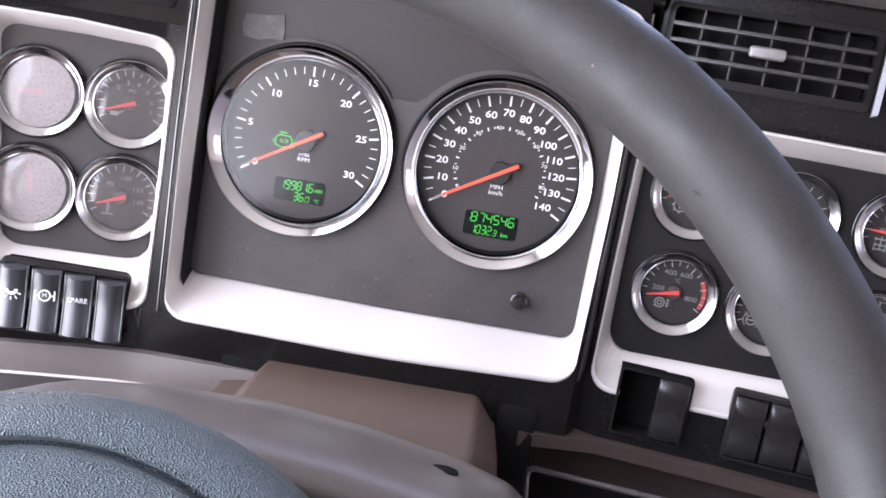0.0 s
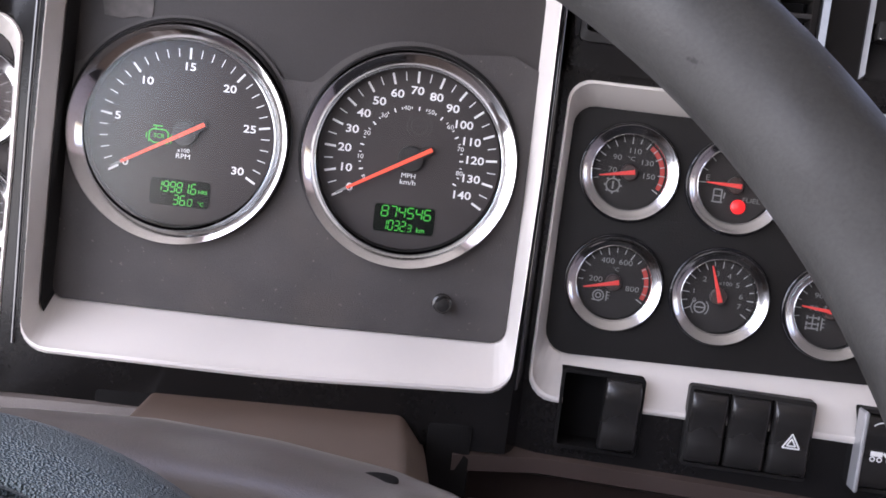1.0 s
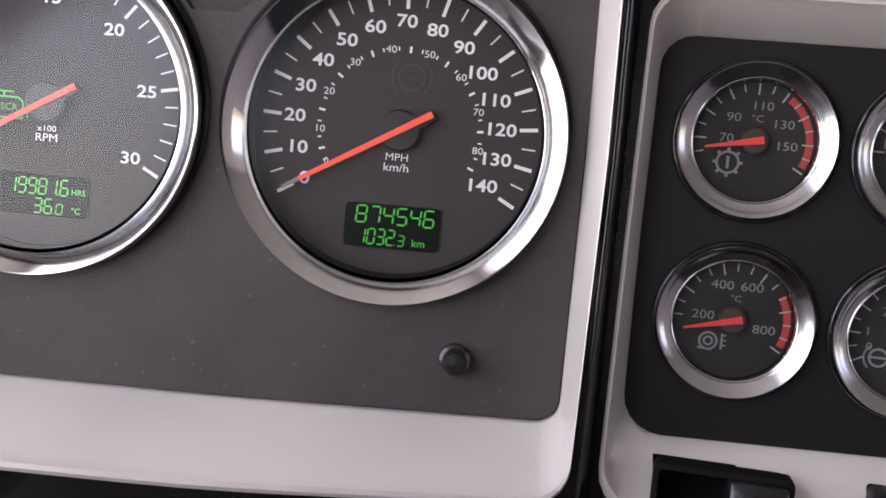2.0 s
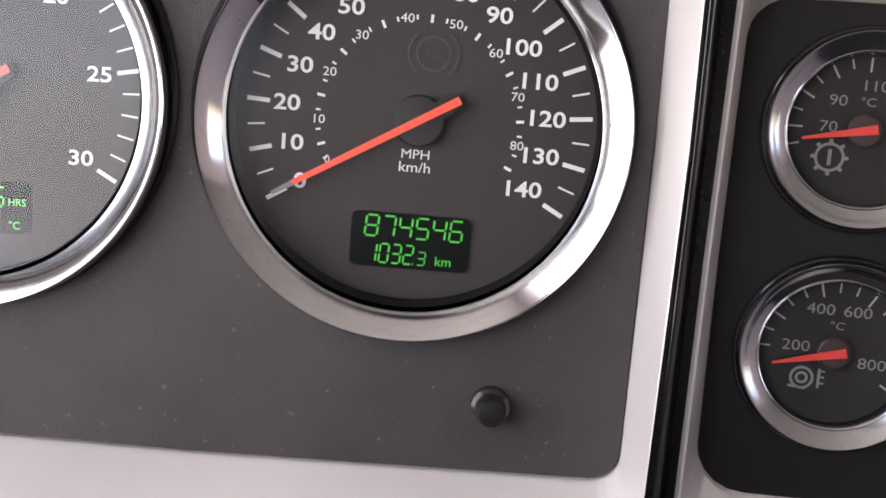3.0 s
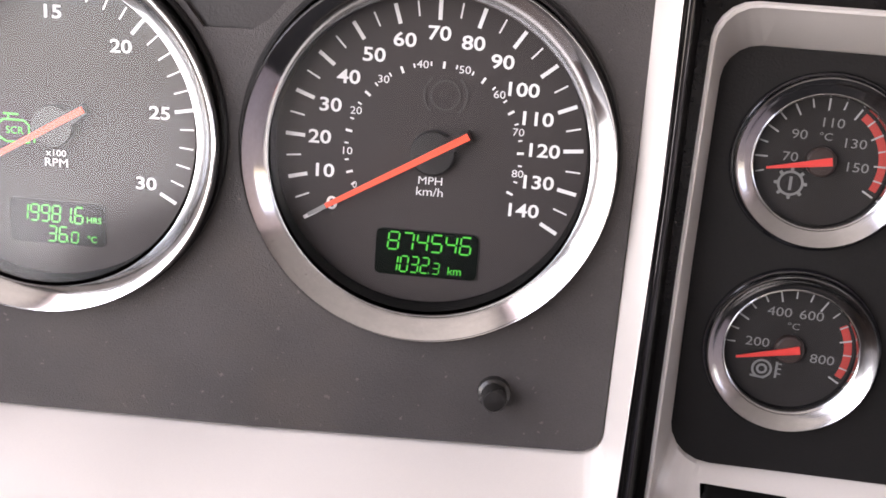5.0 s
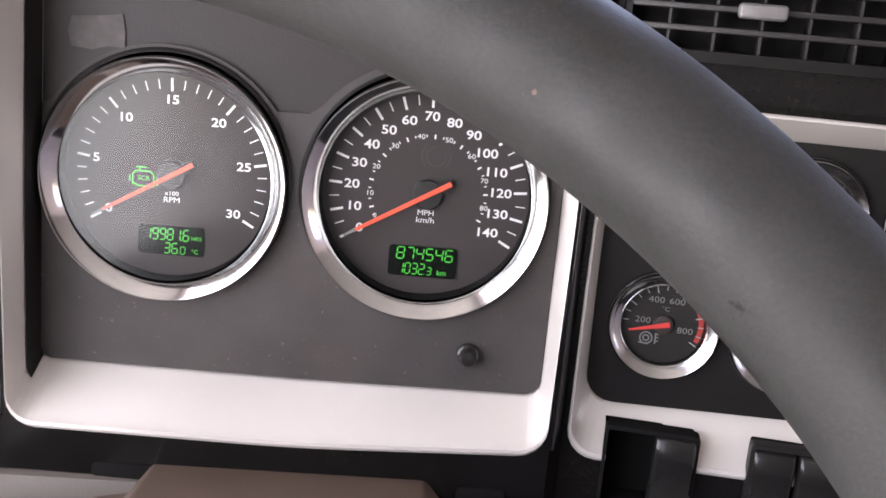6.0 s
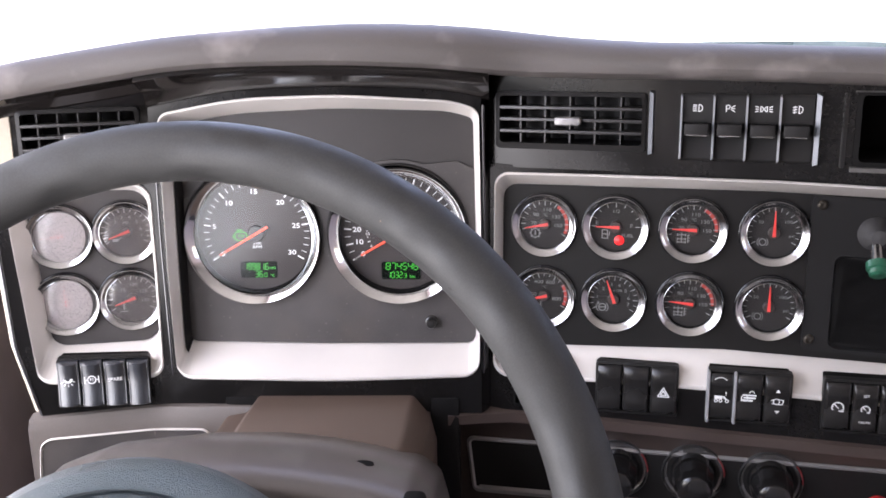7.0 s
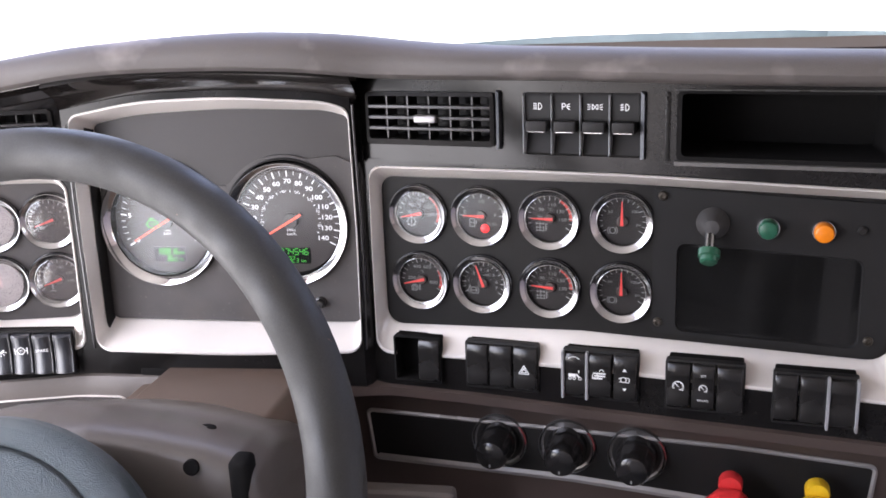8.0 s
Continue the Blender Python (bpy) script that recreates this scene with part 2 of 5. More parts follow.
def box_outline(x0, z0, x1, z1, r, n=5):
    return rounded([(x0, z0), (x1, z0), (x1, z1), (x0, z1)], r, n)


def dense(loop, step=0.02):
    out = []
    for a, b in zip(loop, loop[1:] + loop[:1]):
        k = max(1, int(math.dist(a, b) / step))
        out += [(a[0] + (b[0] - a[0]) * i / k, a[1] + (b[1] - a[1]) * i / k) for i in range(k)]
    return out


def loft(bm, loops, closed=True, cap_first=False, cap_last=False):
    rows = [[bm.verts.new(p) for p in lp] for lp in loops]
    k = len(rows[0])
    for a, b in zip(rows, rows[1:]):
        for i in range(k if closed else k - 1):
            j = (i + 1) % k
            bm.faces.new((a[i], a[j], b[j], b[i]))
    if cap_first:
        bm.faces.new(rows[0])
    if cap_last:
        bm.faces.new(rows[-1])
    return rows


def plate(bm, outer, holes, yf, depth=0.004, step=0.02, cuts=()):
    """A plate in x, z with holes; its front follows yf(x, z), and its edges run back by depth."""
    edges, loops = [], []
    for lp in [outer, *holes]:
        vs = [bm.verts.new((x, 0, z)) for x, z in dense(lp, step)]
        loops.append(vs)
        edges += [bm.edges.new((a, b)) for a, b in zip(vs, vs[1:] + vs[:1])]
    bmesh.ops.triangle_fill(bm, use_beauty=True, use_dissolve=False, edges=edges, normal=(0, -1, 0))
    for c in cuts:
        bmesh.ops.bisect_plane(bm, geom=bm.verts[:] + bm.edges[:] + bm.faces[:], plane_co=(c, 0, 0), plane_no=(1, 0, 0))
    for v in bm.verts:
        v.co.y = yf(v.co.x, v.co.z)
    for vs in loops:
        back = []
        for v in vs:
            back.append(bm.verts.new((v.co.x, v.co.y + depth, v.co.z)))
        for i in range(len(vs)):
            j = (i + 1) % len(vs)
            bm.faces.new((vs[i], vs[j], back[j], back[i]))


def cube(bm, x0, y0, z0, x1, y1, z1, bevel=0.0, seg=2):
    vs = bmesh.ops.create_cube(bm, size=1, matrix=Matrix.LocRotScale(((x0 + x1) / 2, (y0 + y1) / 2, (z0 + z1) / 2), None, (abs(x1 - x0), abs(y1 - y0), abs(z1 - z0))))["verts"]
    if bevel:
        es = list({e for v in vs for e in v.link_edges})
        bmesh.ops.bevel(bm, geom=es, offset=bevel, segments=seg, profile=0.6, affect="EDGES")


def lathe(bm, profile, n=64, axis_y=True, cx=0.0, cz=0.0, close=False):
    """Turns (radius, y) pairs about the y axis."""
    rows = [[(cx + r * math.cos(2 * math.pi * i / n), y, cz + r * math.sin(2 * math.pi * i / n)) for i in range(n)] for r, y in profile]
    return loft(bm, rows, cap_first=close, cap_last=close)


def disc(bm, r, y, n=64, cx=0.0, cz=0.0):
    bm.faces.new([bm.verts.new((cx + r * math.cos(2 * math.pi * i / n), y, cz + r * math.sin(2 * math.pi * i / n))) for i in range(n)])


def quad(bm, pts, y):
    bm.faces.new([bm.verts.new((x, y, z)) for x, z in pts])


def bar(bm, a, b, w0, w1, y, depth=0.0):
    """A flat (or thick) bar from a to b in x, z with end widths w0, w1."""
    d = (Vector(b) - Vector(a)).normalized()
    n = Vector((-d.y, d.x))
    p = [Vector(a) + n * w0 / 2, Vector(b) + n * w1 / 2, Vector(b) - n * w1 / 2, Vector(a) - n * w0 / 2]
    if not depth:
        quad(bm, p, y)
    else:
        loft(bm, [[(q.x, y + depth, q.y) for q in p], [(q.x, y, q.y) for q in p]], cap_last=True)


def ring(bm, cx, cz, r, w, y, a0=0, a1=360, n=28):
    pa = [radians(a0 + (a1 - a0) * i / n) for i in range(n + 1)]
    loft(bm, [[(cx + q * math.cos(a), y, cz + q * math.sin(a)) for a in pa] for q in (r - w / 2, r + w / 2)], closed=False)


def letters(bm, body, size, x, z, y, align="CENTER", bold=0.0, wide=1.0):
    """Writing in the built-in font, in the x, z plane, facing -y; x, z is its middle."""
    cu = bpy.data.curves.new("writing", "FONT")
    cu.body, cu.size, cu.align_x, cu.align_y = body, size, align, "CENTER"
    cu.resolution_u, cu.offset = 3, bold
    ob = bpy.data.objects.new("writing", cu)
    me = ob.to_mesh()
    tmp = bmesh.new()
    tmp.from_mesh(me)
    vs = {v: bm.verts.new((x + v.co.x * wide, y, z + v.co.y)) for v in tmp.verts}
    for f in tmp.faces:
        bm.faces.new([vs[v] for v in f.verts])
    tmp.free()
    ob.to_mesh_clear()
    bpy.data.objects.remove(ob)
    bpy.data.curves.remove(cu)


SEGS = {"0": "abcdef", "1": "bc", "2": "abged", "3": "abgcd", "4": "fgbc", "5": "afgcd", "6": "afgedc", "7": "abc", "8": "abcdefg", "9": "abcdfg"}


def segments(bm, text, x, z, w, h, gap, y):
    """Seven-segment digits from x onwards, standing on z."""
    t = h * 0.095
    sl = 0.08
    for ch in text:
        if ch == " ":
            x += w + gap
            continue
        if ch == ".":
            quad(bm, [(x - gap * 0.7, z), (x - gap * 0.7 + t, z), (x - gap * 0.7 + t, z + t), (x - gap * 0.7, z + t)], y)
            x += gap * 0.5
            continue
        g = t * 0.62
        lines = {"a": ((g, h), (w - g, h)), "g": ((g, h / 2), (w - g, h / 2)), "d": ((g, 0), (w - g, 0)),
                 "f": ((0, h / 2 + g), (0, h - g)), "b": ((w, h / 2 + g), (w, h - g)), "e": ((0, g), (0, h / 2 - g)), "c": ((w, g), (w, h / 2 - g))}
        for s in SEGS[ch]:
            (ax, az), (bx, bz) = lines[s]
            bar(bm, (x + ax + az * sl, z + az), (x + bx + bz * sl, z + bz), t, t, y)
        x += w + gap


# ---- the dash's surfaces: y towards the windscreen, z from the speedometer's hub ----
def fascia_y(x, z=0.0):
    return interp([(-0.42, -0.110), (-0.2290, -0.050), (-0.2255, -0.050), (0.079, -0.036), (0.087, -0.0235), (0.2, -0.040), (0.62, -0.128), (1.4, -0.25)], x)


def centre_y(x, z=0.0):
    return -0.012 - 0.155 * (x - 0.135)


def left_y(x, z=0.0):
    return -0.035 + 0.31 * (x + 0.251)


def upper_y(x, z=0.0):
    return -0.024 - 0.235 * (x - 0.097)


def vent_left_y(x, z=0.0):
    return -0.056 + 0.31 * (x + 0.24)


def side_low_y(x):
    return interp([(-0.42, -0.112), (-0.23, -0.052), (-0.1, -0.046)], x)


def lower_y(x, z=0.0):
    return -0.026 - 0.155 * (x - 0.36)


PAD_Z = [(-0.62, 0.09), (-0.40, 0.118), (-0.34, 0.1365), (-0.29, 0.145), (-0.245, 0.151), (-0.195, 0.1595), (-0.14, 0.163), (-0.04, 0.1635), (0.055, 0.159), (0.095, 0.1525), (0.155, 0.151), (0.287, 0.150), (0.43, 0.1465), (0.54, 0.146), (0.8, 0.143), (1.4, 0.14)]
PAD_Y = [(-0.62, -0.165), (-0.4, -0.125), (-0.25, -0.085), (-0.1, -0.070), (0.08, -0.064), (0.1, -0.054), (0.3, -0.090), (0.54, -0.145), (0.8, -0.17), (1.4, -0.17)]
PAD_TOP = [(-0.62, 0.122), (-0.40, 0.149), (-0.34, 0.165), (-0.26, 0.178), (-0.20, 0.1865), (-0.105, 0.1935), (-0.02, 0.1965), (0.06, 0.193), (0.12, 0.186), (0.15, 0.182), (0.23, 0.1775), (0.385, 0.1740), (0.546, 0.1715), (0.8, 0.168), (1.4, 0.16)]

AT = pose(0, 0, Z0)
A_CENTRE, A_LEFT, A_UPPER = -math.degrees(math.atan(0.155)), math.degrees(math.atan(0.31)), -math.degrees(math.atan(0.235))

dash = thing("dashboard", AT, "charcoal truck dashboard with silver trim and a soft grey top", "dashboard")


def smooth_at(knots, x):
    return (interp(knots, x - 0.03) + interp(knots, x - 0.015) + 2 * interp(knots, x) + interp(knots, x + 0.015) + interp(knots, x + 0.03)) / 6


# soft top pad, one skin from its lower lip over the crest to the windscreen
bm = bmesh.new()
rows = []
for i in range(103):
    x = -0.515 + i * 1.915 / 102
    y, z, t = smooth_at(PAD_Y, x), smooth_at(PAD_Z, x), smooth_at(PAD_TOP, x)
    h = t - z
    rows.append([(x, y + 0.014, z - 0.003), (x, y + 0.002, z - 0.001), (x, y - 0.004, z + 0.003), (x, y - 0.006, z + 0.3 * h), (x, y - 0.004, z + 0.6 * h),
                 (x, y + 0.003, z + 0.84 * h), (x, y + 0.014, z + 0.96 * h), (x, y + 0.030, t), (x, y + 0.06, t - 0.004), (x, y + 0.12, t - 0.028), (x, 0.25, t - 0.09), (x, 0.47, t - 0.17)])
loft(bm, rows, closed=False)
part("top_pad", bm, M_PAD, dash, "soft grey-brown vinyl pad over the instruments")

# seam pressed into the pad at the driver's side
bm = bmesh.new()
rows = []
for i in range(31):
    x = -0.50 + i * 0.50 / 30
    y, z, t = smooth_at(PAD_Y, x), smooth_at(PAD_Z, x), smooth_at(PAD_TOP, x)
    u = 0.62 - 0.25 * i / 30
    y += -0.0062 + 0.0082 * max(0.0, (u - 0.3) / 0.3)
    rows.append([(x, y + 0.001, z + u * (t - z) - 0.0008), (x, y, z + u * (t - z)), (x, y + 0.001, z + u * (t - z) + 0.0008)])
loft(bm, rows, closed=False)
part("pad_seam", bm, M_SLAT, dash, "thin pressed seam in the pad")

# silver frames: (outer outline, inner outline), corner radii
CL_OUT = [(-0.2095, -0.1315), (-0.06, -0.1350), (0.0770, -0.1310), (0.079, 0), (0.0775, 0.1205), (0.055, 0.1285), (-0.045, 0.1350), (-0.135, 0.1330), (-0.2085, 0.1195), (-0.2105, -0.02)]
CL_IN = [(-0.2045, -0.1050), (-0.06, -0.1055), (0.0728, -0.1035), (0.0730, 0), (0.0712, 0.1100), (0.048, 0.1165), (-0.053, 0.1195), (-0.15, 0.1150), (-0.2005, 0.1055), (-0.2030, -0.01)]
CL_R = [0.016, 1.2, 0.016, 0, 0.012, 0.35, 0.6, 0.35, 0.012, 0]
CL_RI = [0.007, 1.2, 0.009, 0, 0.008, 0.35, 0.6, 0.35, 0.008, 0]
CE_OUT = [(0.0895, -0.1350), (0.33, -0.1325), (0.586, -0.1345), (0.592, -0.05), (0.590, 0.0555), (0.33, 0.0625), (0.0910, 0.0628), (0.0900, -0.03)]
CE_IN = [(0.1000, -0.1070), (0.30, -0.0998), (0.575, -0.1080), (0.580, -0.05), (0.577, 0.0395), (0.33, 0.0475), (0.0998, 0.0480), (0.0992, -0.03)]
CE_R = [0.016, 0, 0.02, 0, 0.014, 0, 0.013, 0]
LE_OUT = [(-0.3290, -0.1260), (-0.28, -0.1300), (-0.2220, -0.1300), (-0.2200, -0.03), (-0.2200, 0.0560), (-0.28, 0.0600), (-0.3400, 0.060), (-0.3370, 0)]
LE_IN = [(-0.3235, -0.0960), (-0.28, -0.0975), (-0.2315, -0.0985), (-0.2310, -0.03), (-0.2320, 0.0470), (-0.28, 0.0490), (-0.3330, 0.049), (-0.3290, 0)]
LE_R = [0.014, 0, 0.014, 0, 0.016, 0, 0.01, 0]


def per_edge(loop, k=4):
    return [(a[0] + (b[0] - a[0]) * i / k, a[1] + (b[1] - a[1]) * i / k) for a, b in zip(loop, loop[1:] + loop[:1]) for i in range(k)]


SLOT = (0.1115, -0.1600, 0.1425, -0.1135)         # the empty switch slot, open through frame and fascia


def cut_box(bm, x0, z0, x1, z1):
    for co, no in (((x0, 0, 0), (1, 0, 0)), ((x1, 0, 0), (1, 0, 0)), ((0, 0, z0), (0, 0, 1)), ((0, 0, z1), (0, 0, 1))):
        bmesh.ops.bisect_plane(bm, geom=bm.verts[:] + bm.edges[:] + bm.faces[:], plane_co=co, plane_no=no)
    inside = [f for f in bm.faces if x0 < f.calc_center_median().x < x1 and z0 < f.calc_center_median().z < z1]
    bmesh.ops.delete(bm, geom=inside, context="FACES")


def silver_frame(name, out, inn, r_out, r_in, y_out, y_in, label):
    a, b = per_edge(rounded(out, r_out)), per_edge(rounded(inn, r_in))
    mid = lambda u: [(p[0] + (q[0] - p[0]) * u, p[1] + (q[1] - p[1]) * u) for p, q in zip(a, b)]
    bm = bmesh.new()
    loops = [[(x, y_out(x) + 0.006, z) for x, z in a], [(x, y_out(x) - 0.0015, z) for x, z in a], [(x, y_out(x) - 0.0025, z) for x, z in mid(0.06)],
             [(x, y_out(x) - 0.0022, z) for x, z in mid(0.13)], [(x, y_out(x) * 0.9 + y_in(x) * 0.1, z) for x, z in mid(0.22)],
             [(x, y_out(x) * 0.12 + y_in(x) * 0.88, z) for x, z in mid(0.92)], [(x, y_in(x) + 0.004, z) for x, z in b]]
    loft(bm, loops)
    if name == "centre_frame":
        cut_box(bm, *SLOT)
    part(name, bm, M_SILVER, dash, label)
    return a, b


cl_a, cl_b = silver_frame("cluster_frame", CL_OUT, CL_IN, CL_R, CL_RI, fascia_y, lambda x: -0.016, "satin silver frame round the main instruments")
ce_a, ce_b = silver_frame("centre_frame", CE_OUT, CE_IN, CE_R, CE_R, fascia_y, centre_y, "satin silver frame round the small gauges")
le_a, le_b = silver_frame("side_frame", LE_OUT, LE_IN, LE_R, LE_R, fascia_y, left_y, "satin silver frame by the driver's door")

# black sheet over the cluster frame's inner wall, driver's side; stands for its shade
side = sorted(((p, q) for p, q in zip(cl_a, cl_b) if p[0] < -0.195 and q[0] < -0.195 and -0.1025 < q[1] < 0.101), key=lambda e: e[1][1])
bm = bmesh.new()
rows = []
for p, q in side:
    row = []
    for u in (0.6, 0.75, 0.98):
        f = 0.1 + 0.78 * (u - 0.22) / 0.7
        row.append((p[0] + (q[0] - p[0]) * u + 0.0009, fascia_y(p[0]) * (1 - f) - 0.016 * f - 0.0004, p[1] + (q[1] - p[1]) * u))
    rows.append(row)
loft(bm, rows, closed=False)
part("frame_shade", bm, M_BLACK, dash, "black sheet painting the shade inside the silver frame")

# panels within the frames
TX, SX, TZ = -0.1370, 0.0, 0.0018
COLS, ROWS_Z = (0.1370, 0.2015, 0.2695, 0.3385), (0.0107, -0.0588)
SIDE_COLS, SIDE_Z = (-0.3085, -0.2525), (0.0080, -0.0570)


def circle(cx, cz, r, n=72, squash=1.0):
    return [(cx + squash * r * math.cos(2 * math.pi * i / n), cz + r * math.sin(2 * math.pi * i / n)) for i in range(n)]


bm = bmesh.new()
plate(bm, per_edge(rounded([(p[0] * 1.004, p[1] * 1.01) for p in CL_IN], CL_RI), 2), [circle(TX, TZ, 0.0648), circle(SX, 0.003, 0.0648)], lambda x, z: -0.0152)
part("cluster_panel", bm, M_PANEL_UP, dash, "smooth charcoal panel behind the main dials")
# gauge plate: its upper edge rises over each dial
bm = bmesh.new()
top = []
for i in range(15):
    a = radians(35 + (148 - 35) * i / 14)
    top.append((TX + 0.0702 * math.cos(a), 0.0005 + 0.0702 * math.sin(a)))
arc = [(SX + 0.0718 * math.cos(radians(a)), 0.001 + 0.0718 * math.sin(radians(a))) for a in range(70, 147, 6)]
edge = [(0.0728, 0.064), (0.056, 0.0715)] + arc + [(-0.0625, 0.0411), (-0.0775, 0.0410)] + top + [(-0.2028, 0.035)]
loop = [(-0.2042, -0.1050), (-0.06, -0.1055), (0.0726, -0.1035), (0.0728, 0)] + edge + [(-0.2030, 0.0)]
plate(bm, rounded(loop, [0.007, 0, 0.009] + [0] * (len(loop) - 3)), [circle(TX, TZ, 0.0648), circle(SX, 0.003, 0.0648)], lambda x, z: -0.0178, 0.003)
part("gauge_plate", bm, M_PANEL, dash, "grained charcoal plate that carries the two dials")
bm = bmesh.new()
plate(bm, per_edge(rounded([(p[0] - 0.001 if p[0] < 0.2 else p[0] + 0.001, p[1] * 1.01) for p in CE_IN], CE_R), 2), [circle(x, z, 0.0298, 48, 0.988) for x in COLS for z in ROWS_Z], centre_y)
part("centre_panel", bm, M_BLACK, dash, "black grained panel behind the small gauges")
bm = bmesh.new()
plate(bm, per_edge(rounded([(p[0] * 1.002, p[1] * 1.01) for p in LE_IN], LE_R), 2), [circle(x, z, 0.0298, 48, 0.955) for x in SIDE_COLS for z in SIDE_Z], left_y)
part("side_panel", bm, M_PANEL, dash, "charcoal panel behind the side gauges")

# dark fascia round the frames
bm = bmesh.new()
outer = [(-0.330, -0.158), (-0.2, -0.157), (-0.1, -0.160), (0.05, -0.168), (0.29, -0.1705), (0.62, -0.171), (0.62, 0.0585), (0.33, 0.0665), (0.0865, 0.070), (0.083, 0.131), (0.054, 0.1385), (-0.045, 0.1435), (-0.14, 0.1410), (-0.2165, 0.127), (-0.2165, 0.066), (-0.346, 0.066), (-0.348, 0), (-0.344, -0.09)]
plate(bm, outer, [cl_a[::3], ce_a[::3], le_a[::3]], fascia_y, 0.012, cuts=(-0.32, -0.27, -0.2290, -0.2255, 0.079, 0.087, 0.2))
cut_box(bm, *SLOT)
part("fascia", bm, M_GLOSS, dash, "dark polished fascia between the frames")
# brow that overhangs the main instruments
bm = bmesh.new()
rows = []
for i in range(25):
    x = -0.2165 + i * 0.3025 / 24
    yb = fascia_y(min(x, 0.079))
    zb = smooth_at([(-0.29, 0.110), (-0.2165, 0.127), (-0.14, 0.1410), (-0.045, 0.1435), (0.054, 0.1385), (0.086, 0.131), (0.12, 0.121)], x)
    zt, yt = smooth_at(PAD_Z, x) + 0.002, smooth_at(PAD_Y, x) + 0.006
    rows.append([(x, yb + 0.001, zb - 0.002), (x, yb - 0.0025, zb), (x, yb - 0.008, zb + 0.35 * (zt - zb)), (x, yt - 0.004, zb + 0.75 * (zt - zb)), (x, yt, zt)])
loft(bm, rows, closed=False)
part("brow", bm, M_BROW, dash, "polished dark brow above the dials")
bm = bmesh.new()
rows = []
for i in range(13):
    x = -0.350 + i * 0.1340 / 12
    zt, yt, yb = smooth_at(PAD_Z, x) + 0.002, smooth_at(PAD_Y, x) + 0.005, vent_left_y(x)
    rows.append([(x, yb + 0.001, zt - 0.020), (x, yb - 0.003, zt - 0.018), (x, yb - 0.007, zt - 0.010), (x, min(yt, yb - 0.006), zt - 0.004), (x, yt, zt)])
loft(bm, rows, closed=False)
part("side_brow", bm, M_BROW, dash, "polished dark strip over the side vent")
# upper strip with the vent, the guarded switches and the open bin
VENT = (0.0925, 0.0850, 0.2220, 0.1355)
SWITCH = (0.2500, 0.0790, 0.3530, 0.1360)
BIN = (0.3835, 0.0780, 0.5620, 0.1385)
bm = bmesh.new()
outer = [(0.086, 0.0675), (0.33, 0.0665), (0.62, 0.058), (0.62, 0.148), (0.39, 0.149), (0.235, 0.152), (0.154, 0.153), (0.086, 0.155)]
plate(bm, outer, [box_outline(*VENT, 0.003, 2), box_outline(*SWITCH, 0.002, 2), box_outline(*BIN, 0.004, 2)], upper_y, 0.02)
loft(bm, [[(x, fascia_y(x) + 0.004, interp([(0.086, 0.0675), (0.33, 0.0665), (0.62, 0.058)], x)) for x in (0.086, 0.2, 0.33, 0.48, 0.62)],
          [(x, upper_y(x), interp([(0.086, 0.0678), (0.33, 0.0668), (0.62, 0.0583)], x)) for x in (0.086, 0.2, 0.33, 0.48, 0.62)]], closed=False)
loft(bm, [[(0.086, -0.033, 0.066), (0.086, -0.033, 0.155)], [(0.086, upper_y(0.086), 0.066), (0.086, upper_y(0.086), 0.154)]], closed=False)
part("upper_strip", bm, M_GLOSS, dash, "dark polished strip above the small gauges")
bm = bmesh.new()
b0, b1 = box_outline(*BIN, 0.004, 3), box_outline(BIN[0] + 0.004, BIN[1] + 0.004, BIN[2] - 0.004, BIN[3] - 0.002, 0.004, 3)
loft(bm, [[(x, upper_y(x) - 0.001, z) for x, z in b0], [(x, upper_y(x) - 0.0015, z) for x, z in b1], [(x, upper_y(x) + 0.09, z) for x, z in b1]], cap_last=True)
# the bin's inner shade is put into its black
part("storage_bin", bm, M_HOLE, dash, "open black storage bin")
bm = bmesh.new()
cube(bm, 0.3740, -0.002, -0.0305, 0.3780, 0.003, 0.0305, 0.001)
bm.transform(Matrix.Translation((0, upper_y(0.376), 0.1075)))
part("trim_strip", bm, M_ROCKER, dash)
for z0, z1, out in ((0.0735, 0.0785, 0.0035), (0.1385, 0.1405, 0.0015)):
    bm = bmesh.new()
    loft(bm, [[(x, upper_y(x) + 0.001, z0), (x, upper_y(x) - out, z0 + 0.0006), (x, upper_y(x) - out, z1 - 0.001), (x, upper_y(x) + 0.001, z1)] for x in (0.382, 0.47, 0.60)], closed=True, cap_first=True, cap_last=True)
    part("bin_trim", bm, M_TRIM, dash, "grey trim along the storage bin")
# strip at the driver's side with its vent
VENT_L = (-0.3220, 0.0760, -0.2235, 0.1270)
bm = bmesh.new()
plate(bm, [(-0.346, 0.066), (-0.2165, 0.066), (-0.2165, 0.157), (-0.25, 0.152), (-0.30, 0.145), (-0.344, 0.137)], [box_outline(*VENT_L, 0.003, 2)], vent_left_y, 0.02)
loft(bm, [[(-0.346, -0.075, 0.066), (-0.2165, -0.04, 0.066)], [(-0.346, vent_left_y(-0.346), 0.066), (-0.2165, vent_left_y(-0.2165), 0.066)]], closed=False)
loft(bm, [[(-0.2165, -0.03, 0.066), (-0.2165, -0.03, 0.155)], [(-0.2165, vent_left_y(-0.2165), 0.066), (-0.2165, vent_left_y(-0.2165), 0.155)]], closed=False)
part("side_strip", bm, M_BROW, dash)
bm = bmesh.new()
